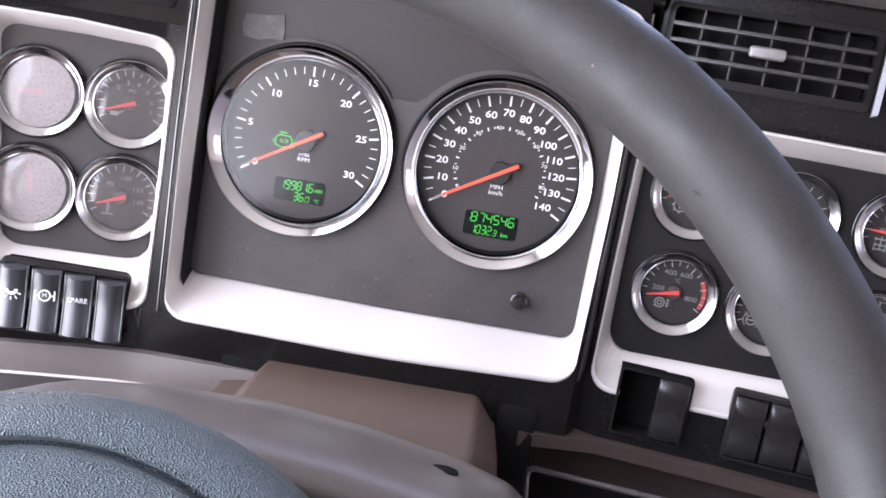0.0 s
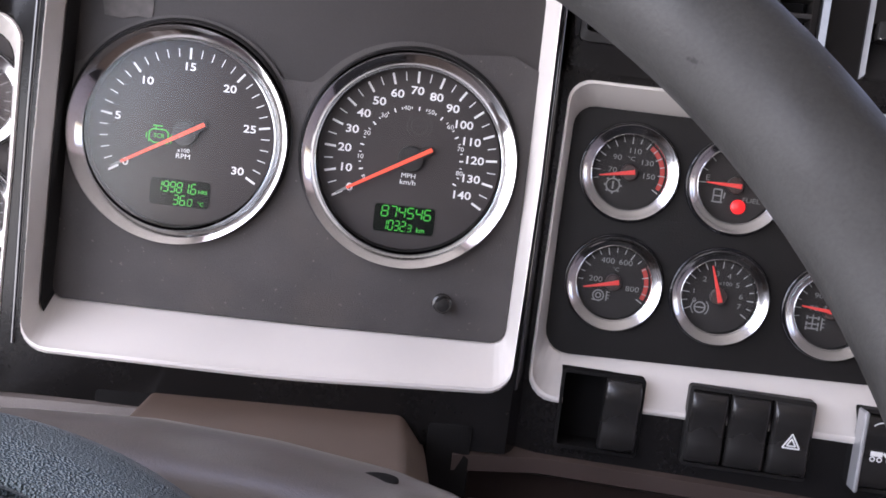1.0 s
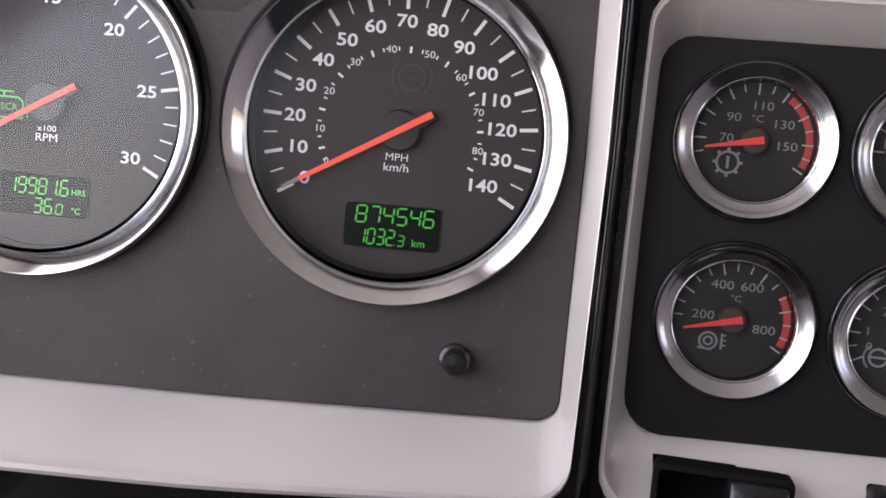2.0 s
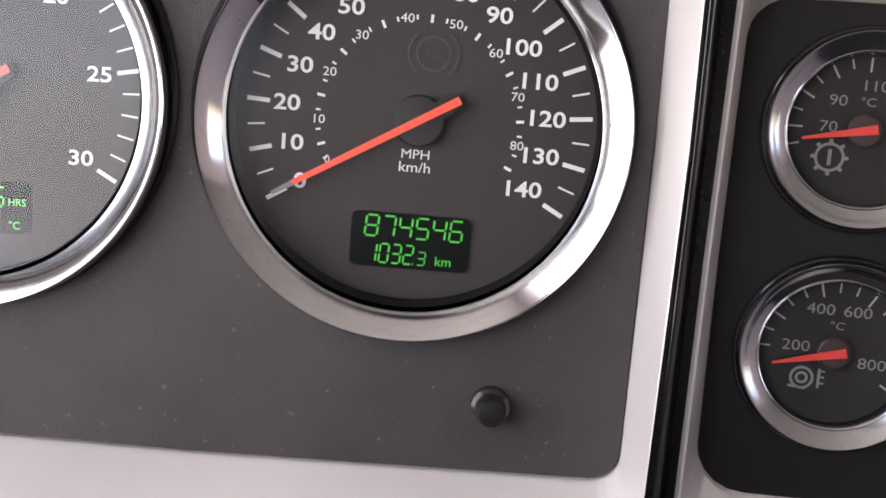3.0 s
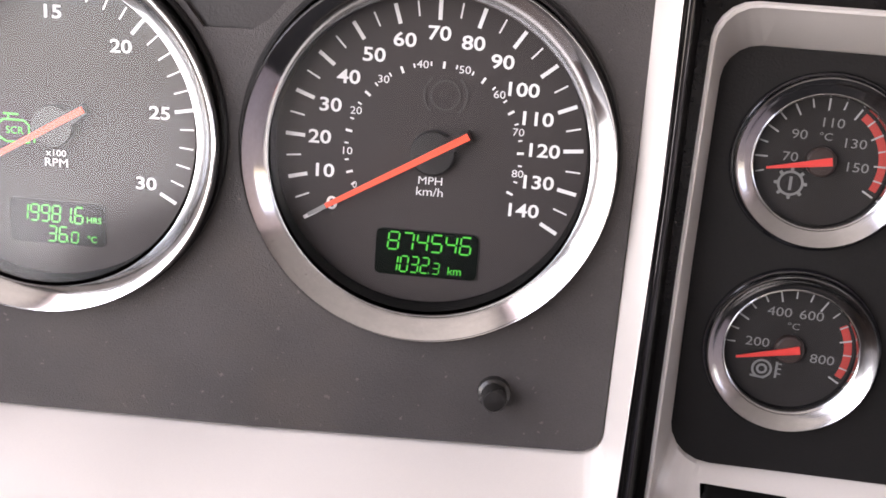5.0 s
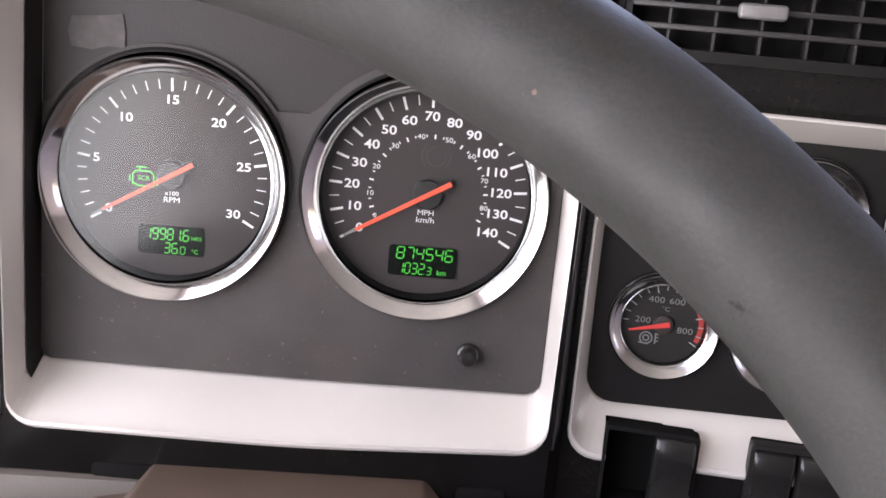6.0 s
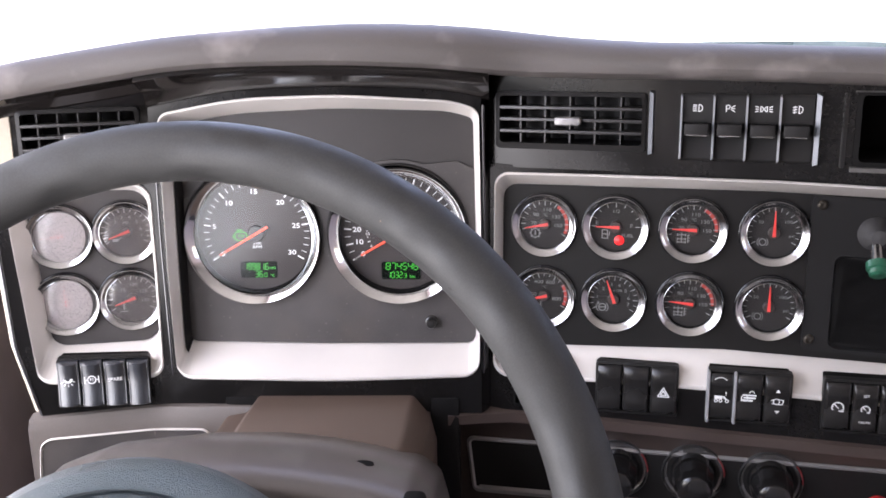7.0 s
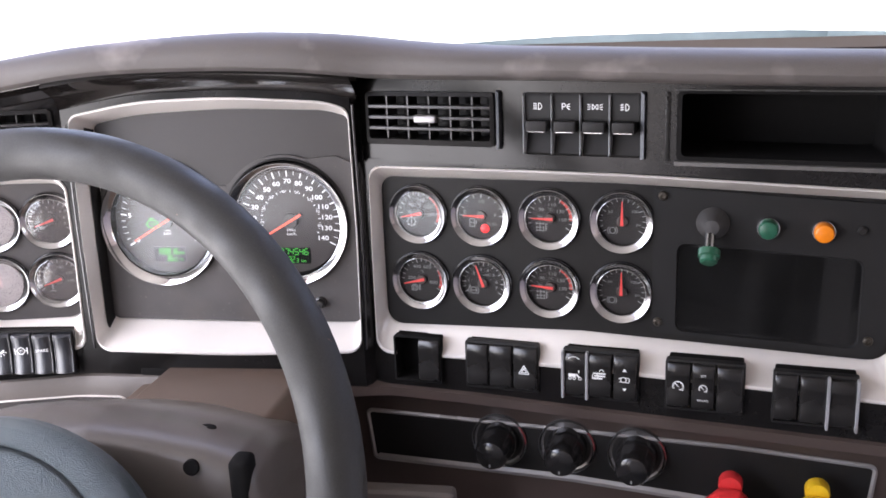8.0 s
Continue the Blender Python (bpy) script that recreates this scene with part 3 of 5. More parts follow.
for pts in ([(-0.345, 0.064), (-0.3265, 0.064), (-0.3265, 0.1330), (-0.343, 0.1330)],):
    plate(bm, pts, [], lambda x, z: vent_left_y(x) - 0.002, 0.004)
part("side_trim", bm, M_CREAM, dash, "cream strip beside the side vent")
# the dash's end, curving back to the door
bm = bmesh.new()
prof = [(-0.342, 0.135), (-0.346, 0.066), (-0.348, 0), (-0.344, -0.09), (-0.330, -0.158)]
loft(bm, [[(x, fascia_y(x), z) for x, z in prof], [(x - 0.002, fascia_y(x) + 0.0008, z) for x, z in prof], [(x - 0.004, fascia_y(x) + 0.003, z) for x, z in prof], [(x - 0.005, fascia_y(x) + 0.008, z) for x, z in prof]], closed=False)
part("end_edge", bm, M_BEAD, dash, "rounded polished edge of the fascia")
bm = bmesh.new()
loft(bm, [[(x - 0.0045, fascia_y(x) + 0.006, z) for x, z in prof], [(x - 0.0085, fascia_y(x) + 0.0065, z) for x, z in prof], [(x - 0.0105, fascia_y(x) + 0.009, z) for x, z in prof], [(x - 0.011, fascia_y(x) + 0.02, z) for x, z in prof], [(x - 0.005, 0.12, z) for x, z in prof]], closed=False)
part("end_trim", bm, M_CREAM, dash, "cream trim along the dashboard's end")

# polished rounded edges of the fascia
for name, line in (("edge_bead", [(0.0805, -0.128), (0.0820, 0.0), (0.0805, 0.124)]), ("edge_bead", [(-0.332, -0.150), (-0.3455, -0.09), (-0.3490, 0.0), (-0.3470, 0.062)]), ("edge_bead", [(-0.2135, -0.128), (-0.2145, 0.0), (-0.2130, 0.110)])):
    bm = bmesh.new()
    rows = []
    for k in range(21):
        z = line[0][1] + (line[-1][1] - line[0][1]) * k / 20
        x = interp([(b, a) for a, b in line], z)
        yb = min(fascia_y(x), fascia_y(x + 0.001)) + 0.0004
        rows.append([(x + 0.0017 * math.cos(a), yb - 0.0017 * math.sin(a), z) for a in (radians(10 + 16 * j) for j in range(11))])
    loft(bm, rows, closed=False)
    part(name, bm, M_BEAD, dash, "polished rounded edge")

# lower dash, brown at the centre and grey at the driver's side
bm = bmesh.new()
rows = []
for i in range(17):
    x = 0.047 + i * 0.9 / 16
    zt = interp([(0.047, -0.168), (0.29, -0.1705), (0.62, -0.171), (1.0, -0.18)], x)
    rows.append([(x, fascia_y(x) + 0.006, zt + 0.002), (x, fascia_y(x) - 0.004, zt - 0.002), (x, fascia_y(x) - 0.003, zt - 0.012), (x, lower_y(x) - 0.003, zt - 0.026), (x, lower_y(x), zt - 0.034), (x, lower_y(x) + 0.004, -0.33), (x, lower_y(x) + 0.02, -0.6)])
loft(bm, rows, closed=False)
loft(bm, [[(p[0], p[1], p[2]) for p in rows[0]], [(p[0], p[1] + 0.1, p[2]) for p in rows[0]]], closed=False)
part("lower_panel", bm, M_BROWN, dash, "dark brown lower dash panel")
bm = bmesh.new()
rows = []
for i in range(13):
    x = -0.340 + i * 0.205 / 12
    y = side_low_y(x)
    rows.append([(x, y + 0.008, -0.156), (x, y - 0.002, -0.159), (x, y - 0.006, -0.168), (x, y - 0.006, -0.18), (x, y - 0.003, -0.30), (x, y + 0.03, -0.6)])
loft(bm, rows, closed=False)
loft(bm, [rows[0], [(p[0] - 0.01, p[1] + 0.15, p[2]) for p in rows[0]]], closed=False)
part("side_lower_panel", bm, M_GREYLOW, dash, "grey lower dash panel beside the column")


def outline_trim(name, pts, r, yf, width, material, label):
    a = per_edge(rounded(pts, r, 6), 3)
    n = len(a)
    ins = []
    for i in range(n):
        d = (Vector(a[(i + 1) % n]) - Vector(a[i - 1])).normalized()
        v = Vector((-d.y, d.x)) * width * (1 + 0.9 * max(0.0, d.x) ** 2 if name == "climate_outline" else 1.0)
        q = Vector(a[i]) + v
        ins.append(tuple(q))
    bm = bmesh.new()
    mid = [((p[0] + q[0]) / 2, (p[1] + q[1]) / 2) for p, q in zip(a, ins)]
    loft(bm, [[(x, yf(x) + 0.004, z) for x, z in a], [(x, yf(x) - 0.001, z) for x, z in a], [(x, yf(x) - 0.0025, z) for x, z in mid], [(x, yf(x) - 0.001, z) for x, z in ins], [(x, yf(x) + 0.006, z) for x, z in ins]])
    part(name, bm, material, dash, label)
    return ins


HV = [(0.068, -0.2800), (0.29, -0.2785), (0.555, -0.2900), (0.577, -0.262), (0.581, -0.2220), (0.45, -0.2168), (0.29, -0.2172), (0.061, -0.2180)]
hv_in = outline_trim("climate_outline", HV, [0.008, 0, 0.015, 0, 0.008, 0, 0, 0.008], lower_y, 0.0044, M_OUTLINE, "dull silver outline of the climate panel")
bm = bmesh.new()
plate(bm, hv_in, [], lambda x, z: lower_y(x) - 0.0008, 0.003)
part("climate_panel", bm, M_BLACK, dash, "black climate control panel")
PK = [(-0.338, -0.26), (-0.172, -0.26), (-0.179, -0.1795), (-0.331, -0.1775)]
pk_in = outline_trim("pocket_outline", PK, 0.012, lambda x: side_low_y(x) - 0.006, 0.0019, M_SILVER, "thin silver outline of a side pocket")
bm = bmesh.new()
plate(bm, pk_in, [], lambda x, z: side_low_y(x) - 0.0065, 0.003)
part("pocket_panel", bm, M_PANEL, dash, "dark side pocket")
# solid black slab added behind the panels; blocks light, paints their hollow's shade
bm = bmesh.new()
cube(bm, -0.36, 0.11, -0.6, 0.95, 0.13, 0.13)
part("backing", bm, M_HOLE, dash, "black slab added behind the panels to block light and paint their shade")
bm = bmesh.new()
cube(bm, 0.0, -0.100, -0.38, 0.178, -0.078, -0.2530, 0.008, 3)
part("lower_tray", bm, M_GREYLOW, dash, "grey rounded ledge under the climate panel")
# remains of a torn label
bm = bmesh.new()
plate(bm, [(-0.1870, 0.0655), (-0.176, 0.0645), (-0.168, 0.0668), (-0.1595, 0.0662), (-0.1590, 0.0735), (-0.1605, 0.0835), (-0.172, 0.0818), (-0.1865, 0.0808), (-0.1885, 0.0735)], [], lambda x, z: -0.0161, 0.0005, 0.004)
part("torn_label", bm, M_STICKER, dash, "torn remains of a paper label")

# ---- the two large dials ----
def dial_angle(v, mid, per):
    return radians(91 - (v - mid) * per)


def large_gauge(name, x, z, label, marks, mid, per, majors, minors, texts, lcd, extra, spread, dx):
    g = thing(name, pose(x, -0.0178, Z0 + z), label, "gauge", "large dials")
    Y = 0.0085                                     # dial face behind the plate
    bm = bmesh.new()
    lathe(bm, [(0.0670, 0.0), (0.0670, -0.0012), (0.0662, -0.0018), (0.0652, -0.0012), (0.0652, 0.0)], 96)
    part("outer_rim", bm, M_BLACK, g, "thin black rim")
    bm = bmesh.new()
    lathe(bm, [(0.0645, 0.002), (0.0643, -0.0062), (0.0640, -0.0076), (0.0634, -0.0082), (0.0627, -0.0079), (0.0596, -0.0050), (0.0562, -0.0022), (0.0557, -0.0014)], 96)
    bm.transform(Matrix.Translation((0, 0, -0.0020)) @ Matrix.Diagonal((1.01, 1, 1.01, 1)))
    part("bezel", bm, M_CHROME, g, "polished chrome bezel")
    bm = bmesh.new()
    lathe(bm, [(0.0558, -0.0014), (0.0558, 0.004), (0.0557, Y + 0.0005)], 96)
    bm.transform(Matrix.Translation((0, 0, -0.0010)))
    part("inner_wall", bm, M_HOLE, g, "black wall of the dial well")
    bm = bmesh.new()
    disc(bm, 0.0562, Y, 96)
    part("dial", bm, M_DIAL, g, "matt black dial face")
    bm = bmesh.new()
    y = Y - 0.0004
    for v in majors:
        a = dial_angle(v, mid, per)
        c, s = math.cos(a), math.sin(a)
        bar(bm, (0.0473 * c, 0.0473 * s), (0.0545 * c, 0.0545 * s), 0.0014, 0.0014, y)
    for v in minors:
        a = dial_angle(v, mid, per)
        c, s = math.cos(a), math.sin(a)
        bar(bm, (0.0487 * c, 0.0487 * s), (0.0541 * c, 0.0541 * s), 0.0006, 0.0006, y)
    part("scale_ticks", bm, M_MARK, g, "white scale ticks")
    for v, s in marks:
        bm = bmesh.new()
        a = dial_angle(v, mid, per)
        rad = 0.0463 - (0.0022 + 0.0020 * (len(s) - 1)) * abs(math.cos(a)) - 0.0038 * abs(math.sin(a))
        letters(bm, s, 0.0069, rad * math.cos(a), rad * math.sin(a), y, bold=0.00012, wide=1.24)
        part("numeral", bm, M_MARK, g)
    for s, size, px, pz in texts:
        bm = bmesh.new()
        letters(bm, s, size, px, pz, y, wide=1.12)
        part("unit", bm, M_MARK, g)
    extra(g, y)
    bm = bmesh.new()
    plate(bm, box_outline(-0.0190, -0.0472, 0.0194, -0.0296, 0.0022), [], lambda x, z: Y - 0.0006, 0.0005)
    d = part("display", bm, M_LCD, g, "dark green-lit display window")
    bm = bmesh.new()
    yy = Y - 0.0009
    lcd(bm, yy)
    part("digits", bm, M_GREEN, d, "lit green digits")
    hub = bmesh.new()
    lathe(hub, [(0.0082, Y), (0.0082, Y - 0.0030), (0.0076, Y - 0.0036), (0.0001, Y - 0.0038)], 40)
    part("hub", hub, M_HUB, g, "black needle hub")
    a = radians(210.4)
    c, s = math.cos(a), math.sin(a)
    bm = bmesh.new()
    bar(bm, (-0.0145 * c, -0.0145 * s), (0.044 * c, 0.044 * s), 0.0026, 0.0018, Y - 0.0047, 0.0008)
    n = part("needle", bm, M_NEEDLE, g, "orange-red needle")
    bm = bmesh.new()
    bar(bm, (0.0441 * c, 0.0441 * s), (0.0515 * c, 0.0515 * s), 0.0018, 0.0012, Y - 0.0047, 0.0008)
    part("tip", bm, M_MARK_DIM, n, "pale needle tip")
    bm = bmesh.new()
    bar(bm, (-0.0150 * c, -0.0150 * s), (-0.007 * c, -0.007 * s), 0.0040, 0.0058, Y - 0.0036, 0.003)
    part("counterweight", bm, M_HUB, n, "black counterweight")
    bm = bmesh.new()
    disc(bm, 0.0559, -0.0010, 96)
    bm.transform(Matrix.Translation((0, 0, -0.0012)))
    gl = part("glass", bm, M_GLASS, g, "clear flat glass")
    gl.visible_shadow = False
    for ob in g.children_recursive:
        if ob.name.split(".")[0] not in ("outer_rim", "bezel", "inner_wall", "dial", "glass"):
            ob.data.transform(Matrix.Translation((dx * K, 0, -0.0003)) @ Matrix.Diagonal((spread, 1, spread, 1)))
    return g


def speedo_digits(bm, y):
    segments(bm, "874546", -0.0146, -0.0373, 0.0039, 0.0066, 0.0015, y)
    segments(bm, "1032", -0.0135, -0.0457, 0.0028, 0.0060, 0.0011, y)
    segments(bm, ".3", 0.0021, -0.0457, 0.0024, 0.0042, 0.0012, y)
    letters(bm, "km", 0.0044, 0.0111, -0.0442, y)


def tacho_digits(bm, y):
    segments(bm, "19981", -0.0150, -0.0382, 0.0031, 0.0064, 0.0012, y)
    segments(bm, ".6", 0.0065, -0.0382, 0.0031, 0.0064, 0.0010, y)
    letters(bm, "HRS", 0.0034, 0.0148, -0.0366, y)
    segments(bm, "36", -0.0038, -0.0461, 0.0031, 0.0060, 0.0013, y)
    segments(bm, ".0", 0.0050, -0.0461, 0.0026, 0.0042, 0.0012, y)
    letters(bm, "°C", 0.0036, 0.0140, -0.0444, y)


def speedo_extra(g, y):
    bm = bmesh.new()
    for m in range(0, 90, 5):
        a = dial_angle(m * 1.609, 70, 1.717)
        c, s = math.cos(a), math.sin(a)
        if m % 10 == 0 and m:
            rad = 0.0318
            letters(bm, str(m), 0.0039, rad * c, rad * s, y, wide=1.15)
        else:
            bar(bm, (0.0305 * c, 0.0305 * s), (0.0330 * c, 0.0330 * s), 0.0009, 0.0009, y)
    for m in range(0, 87):
        if m % 10 in (2, 3, 7, 8):
            a = dial_angle(m * 1.609, 70, 1.717)
            c, s = math.cos(a), math.sin(a)
            if m % 10 in (2, 8):
                bar(bm, (0.0312 * c, 0.0312 * s), (0.0327 * c, 0.0327 * s), 0.0006, 0.0006, y)
    letters(bm, "0", 0.0036, 0.0316 * math.cos(radians(207)), 0.0316 * math.sin(radians(207)), y)
    part("inner_scale", bm, M_MARK, g, "small white inner scale in miles")
    bm = bmesh.new()
    ring(bm, 0.003, 0.021, 0.0052, 0.0007, y)
    ring(bm, 0.003, 0.021, 0.0078, 0.0007, y, 130, 230, 12)
    ring(bm, 0.003, 0.021, 0.0078, 0.0007, y, -50, 50, 12)
    letters(bm, "ABS", 0.003, 0.003, 0.021, y)
    part("unlit_symbol", bm, mat("unlit warning symbol", (0.042, 0.037, 0.036), 0.6), g)


def tacho_extra(g, y):
    bm = bmesh.new()
    for p in ([(-0.0225, -0.0075), (-0.0225, -0.001)], [(-0.0225, -0.001), (-0.0205, 0.0008)], [(-0.0205, 0.0008), (-0.0125, 0.0008)], [(-0.0125, 0.0008), (-0.0105, -0.001)],
              [(-0.0105, -0.001), (-0.0105, -0.0078)], [(-0.0105, -0.0078), (-0.0195, -0.0078)], [(-0.0195, -0.0078), (-0.0225, -0.006)], [(-0.0185, 0.0008), (-0.0185, 0.003)],
              [(-0.0205, 0.003), (-0.0145, 0.003)], [(-0.0242, -0.0055), (-0.0242, -0.002)], [(-0.0085, -0.0075), (-0.0085, -0.0015)]):
        bar(bm, *p, 0.0008, 0.0008, y)
    letters(bm, "SCR", 0.0040, -0.0162, -0.0034, y)
    part("engine_symbol", bm, M_GREEN_DIM, g, "lit green engine symbol")


large_gauge("speedometer", 0.0008, 0.0030, "round speedometer with black dial, chrome bezel and red needle at zero", [(v, str(v)) for v in range(0, 150, 10)], 70, 1.717,
            range(0, 150, 10), range(5, 140, 10), [("MPH", 0.0042, -0.0003, -0.0107), ("km/h", 0.0046, -0.0003, -0.0148)], speedo_digits, speedo_extra, 0.978, 0.0010)
large_gauge("tachometer", TX, TZ, "rev counter with black dial, chrome bezel and red needle at zero", [(v, str(v)) for v in range(0, 35, 5)], 15, 8.05,
            range(0, 35, 5), [v for v in range(31) if v % 5], [("x100", 0.0036, 0.0, -0.0110), ("RPM", 0.0046, 0.0, -0.0148)], tacho_digits, tacho_extra, 0.94, 0.0015)

# trip knob
bm = bmesh.new()
lathe(bm, [(0.0062, 0.0), (0.006, -0.003), (0.0048, -0.0038), (0.0044, -0.009), (0.0036, -0.0102), (0.0001, -0.0106)], 32)
solo("trip_knob", bm, M_ROCKER, pose(0.0310, -0.0178, Z0 - 0.0828), "black round trip reset knob under the speedometer", "knob")

# ---- small gauges ----
def small_gauge(m, label, ticks, texts, needle, needle_len, red, symbol, glass_turn=0.0):
    g = thing("small_gauge", m, label, "gauge", "small gauges")
    bm = bmesh.new()
    lathe(bm, [(0.0320, 0.0), (0.0320, -0.0014), (0.0317, -0.0022), (0.0312, -0.0026), (0.0307, -0.0024), (0.0303, -0.0014)], 64)
    part("outer_rim", bm, M_BEAD, g, "polished black outer rim")
    bm = bmesh.new()
    lathe(bm, [(0.0304, 0.0), (0.0304, -0.0046), (0.0302, -0.0053), (0.0298, -0.0057), (0.0293, -0.0055), (0.0280, -0.0043), (0.0262, -0.0031), (0.0246, -0.0024), (0.0242, -0.0027), (0.0238, -0.0024), (0.0235, -0.0012), (0.0234, 0.0)], 64)
    part("bezel", bm, M_CHROME_SMALL, g, "chrome bezel")
    bm = bmesh.new()
    lathe(bm, [(0.0238, -0.0006), (0.0236, 0.0015), (0.0235, 0.0040)], 64)
    part("inner_wall", bm, M_HOLE, g)
    bm = bmesh.new()
    disc(bm, 0.0237, 0.0036, 48)
    part("dial", bm, M_DIAL_SMALL, g)
    y = 0.0033
    bm = bmesh.new()
    for a, big in ticks:
        c, s = math.cos(radians(a)), math.sin(radians(a))
        bar(bm, ((0.0182 if big else 0.0195) * c, (0.0182 if big else 0.0195) * s), (0.0226 * c, 0.0226 * s), 0.0006, 0.0007 if big else 0.0005, y)
    part("scale_ticks", bm, M_TICK, g)
    bm = bmesh.new()
    for s, size, px, pz in texts:
        letters(bm, s, size * 1.05, px, pz, y, wide=1.2)
    symbol(bm, y)
    part("numerals", bm, M_MARK_DIM, g, "pale numerals and symbol")
    if red:
        bm = bmesh.new()
        ring(bm, 0, 0, 0.0210, 0.0028, y + 0.00015, red[1], red[0], 20)
        part("red_zone", bm, M_RED_MARK, g, "printed red danger zone")
    bm = bmesh.new()
    lathe(bm, [(0.0054, y), (0.0053, y - 0.0026), (0.0046, y - 0.0032), (0.0001, y - 0.0034)], 28)
    part("hub", bm, M_HUB_SMALL, g)
    bm = bmesh.new()
    c, s = math.cos(radians(needle)), math.sin(radians(needle))
    bar(bm, (-0.0035 * c, -0.0035 * s), (needle_len * c, needle_len * s), 0.0030, 0.0008, y - 0.0042, 0.0007)
    part("needle", bm, M_NEEDLE_RED, g, "orange-red needle")
    bm = bmesh.new()
    if glass_turn:
        lathe(bm, [(0.0244, -0.0022), (0.020, -0.0033), (0.014, -0.0042), (0.007, -0.0047), (0.0001, -0.0049)], 48)
        bm.transform(Matrix.Rotation(radians(glass_turn), 4, "Z") @ Matrix.Rotation(radians(glass_turn * 0.3), 4, "X"))
    else:
        disc(bm, 0.0244, -0.0016, 48)
    gl = part("glass", bm, (M_GLASS_VEIL if glass_turn < -5 else M_GLASS_SIDE) if glass_turn else M_GLASS, g)
    gl.visible_shadow = False
    for ob in g.children_recursive:
        ob.data.transform(Matrix.Diagonal((0.975, 1, 0.975, 1)))
    return g


def sym_pump(bm, y):
    for p in ([(-0.0125, -0.0115), (-0.0125, -0.0035)], [(-0.0125, -0.0035), (-0.0075, -0.0035)], [(-0.0075, -0.0035), (-0.0075, -0.0115)], [(-0.0125, -0.0075), (-0.0075, -0.0075)], [(-0.0135, -0.0115), (-0.0065, -0.0115)], [(-0.006, -0.009), (-0.0055, -0.005)]):
        bar(bm, *p, 0.0009, 0.0009, y)


def sym_gear(bm, y):
    ring(bm, -0.009, -0.009, 0.0042, 0.0009, y)
    for i in range(8):
        a = radians(45 * i)
        bar(bm, (-0.009 + 0.0045 * math.cos(a), -0.009 + 0.0045 * math.sin(a)), (-0.009 + 0.0058 * math.cos(a), -0.009 + 0.0058 * math.sin(a)), 0.0012, 0.0012, y)
    bar(bm, (-0.009, -0.0115), (-0.009, -0.0065), 0.0011, 0.0011, y)


def sym_axle(bm, y):
    bar(bm, (-0.010, -0.013), (-0.010, -0.0035), 0.0008, 0.0008, y)
    for z in (-0.0055, -0.0095, -0.0125):
        bar(bm, (-0.0128, z), (-0.0072, z), 0.0009, 0.0009, y)
        bar(bm, (-0.0136, z - 0.0012), (-0.0136, z + 0.0012), 0.0011, 0.0011, y)
        bar(bm, (-0.0064, z - 0.0012), (-0.0064, z + 0.0012), 0.0011, 0.0011, y)
    bar(bm, (-0.0042, -0.013), (-0.0042, -0.005), 0.0009, 0.0009, y)
    for z in (-0.006, -0.0085, -0.011):
        bar(bm, (-0.0042, z), (-0.0022, z), 0.0006, 0.0006, y)


def sym_turbo(bm, y):
    ring(bm, -0.0085, -0.0095, 0.0034, 0.0009, y)
    ring(bm, -0.0085, -0.0095, 0.0016, 0.0009, y)
    bar(bm, (-0.0125, -0.0125), (-0.007, -0.013), 0.0009, 0.0009, y)
    bar(bm, (-0.0032, -0.0125), (-0.0032, -0.006), 0.0009, 0.0009, y)
    for z in (-0.0068, -0.0088, -0.0108):
        bar(bm, (-0.0032, z), (-0.0014, z), 0.0006, 0.0006, y)


def sym_brake(bm, y):
    ring(bm, -0.0105, -0.0085, 0.0034, 0.0009, y)
    ring(bm, -0.0105, -0.0085, 0.0055, 0.0007, y, 130, 230, 10)
    ring(bm, -0.0105, -0.0085, 0.0055, 0.0007, y, -50, 50, 10)
    bar(bm, (-0.0135, -0.0085), (-0.0075, -0.0085), 0.0009, 0.0009, y)


def sym_ring(bm, y):
    ring(bm, -0.0095, -0.0095, 0.003, 0.0008, y)
    ring(bm, -0.0095, -0.0095, 0.0048, 0.0006, y, 130, 230, 10)
    ring(bm, -0.0095, -0.0095, 0.0048, 0.0006, y, -50, 50, 10)


def sym_oil(bm, y):
    bar(bm, (-0.013, -0.008), (-0.0075, -0.008), 0.003, 0.003, y)
    bar(bm, (-0.0075, -0.0075), (-0.004, -0.0055), 0.0009, 0.0009, y)
    bar(bm, (-0.0135, -0.0065), (-0.0145, -0.005), 0.0008, 0.0008, y)


def sym_water(bm, y):
    bar(bm, (-0.0085, -0.012), (-0.0085, -0.005), 0.001, 0.001, y)
    bar(bm, (-0.0125, -0.013), (-0.0045, -0.013), 0.0008, 0.0008, y)
    for z in (-0.006, -0.008, -0.010):
        bar(bm, (-0.0085, z), (-0.0065, z), 0.0007, 0.0007, y)


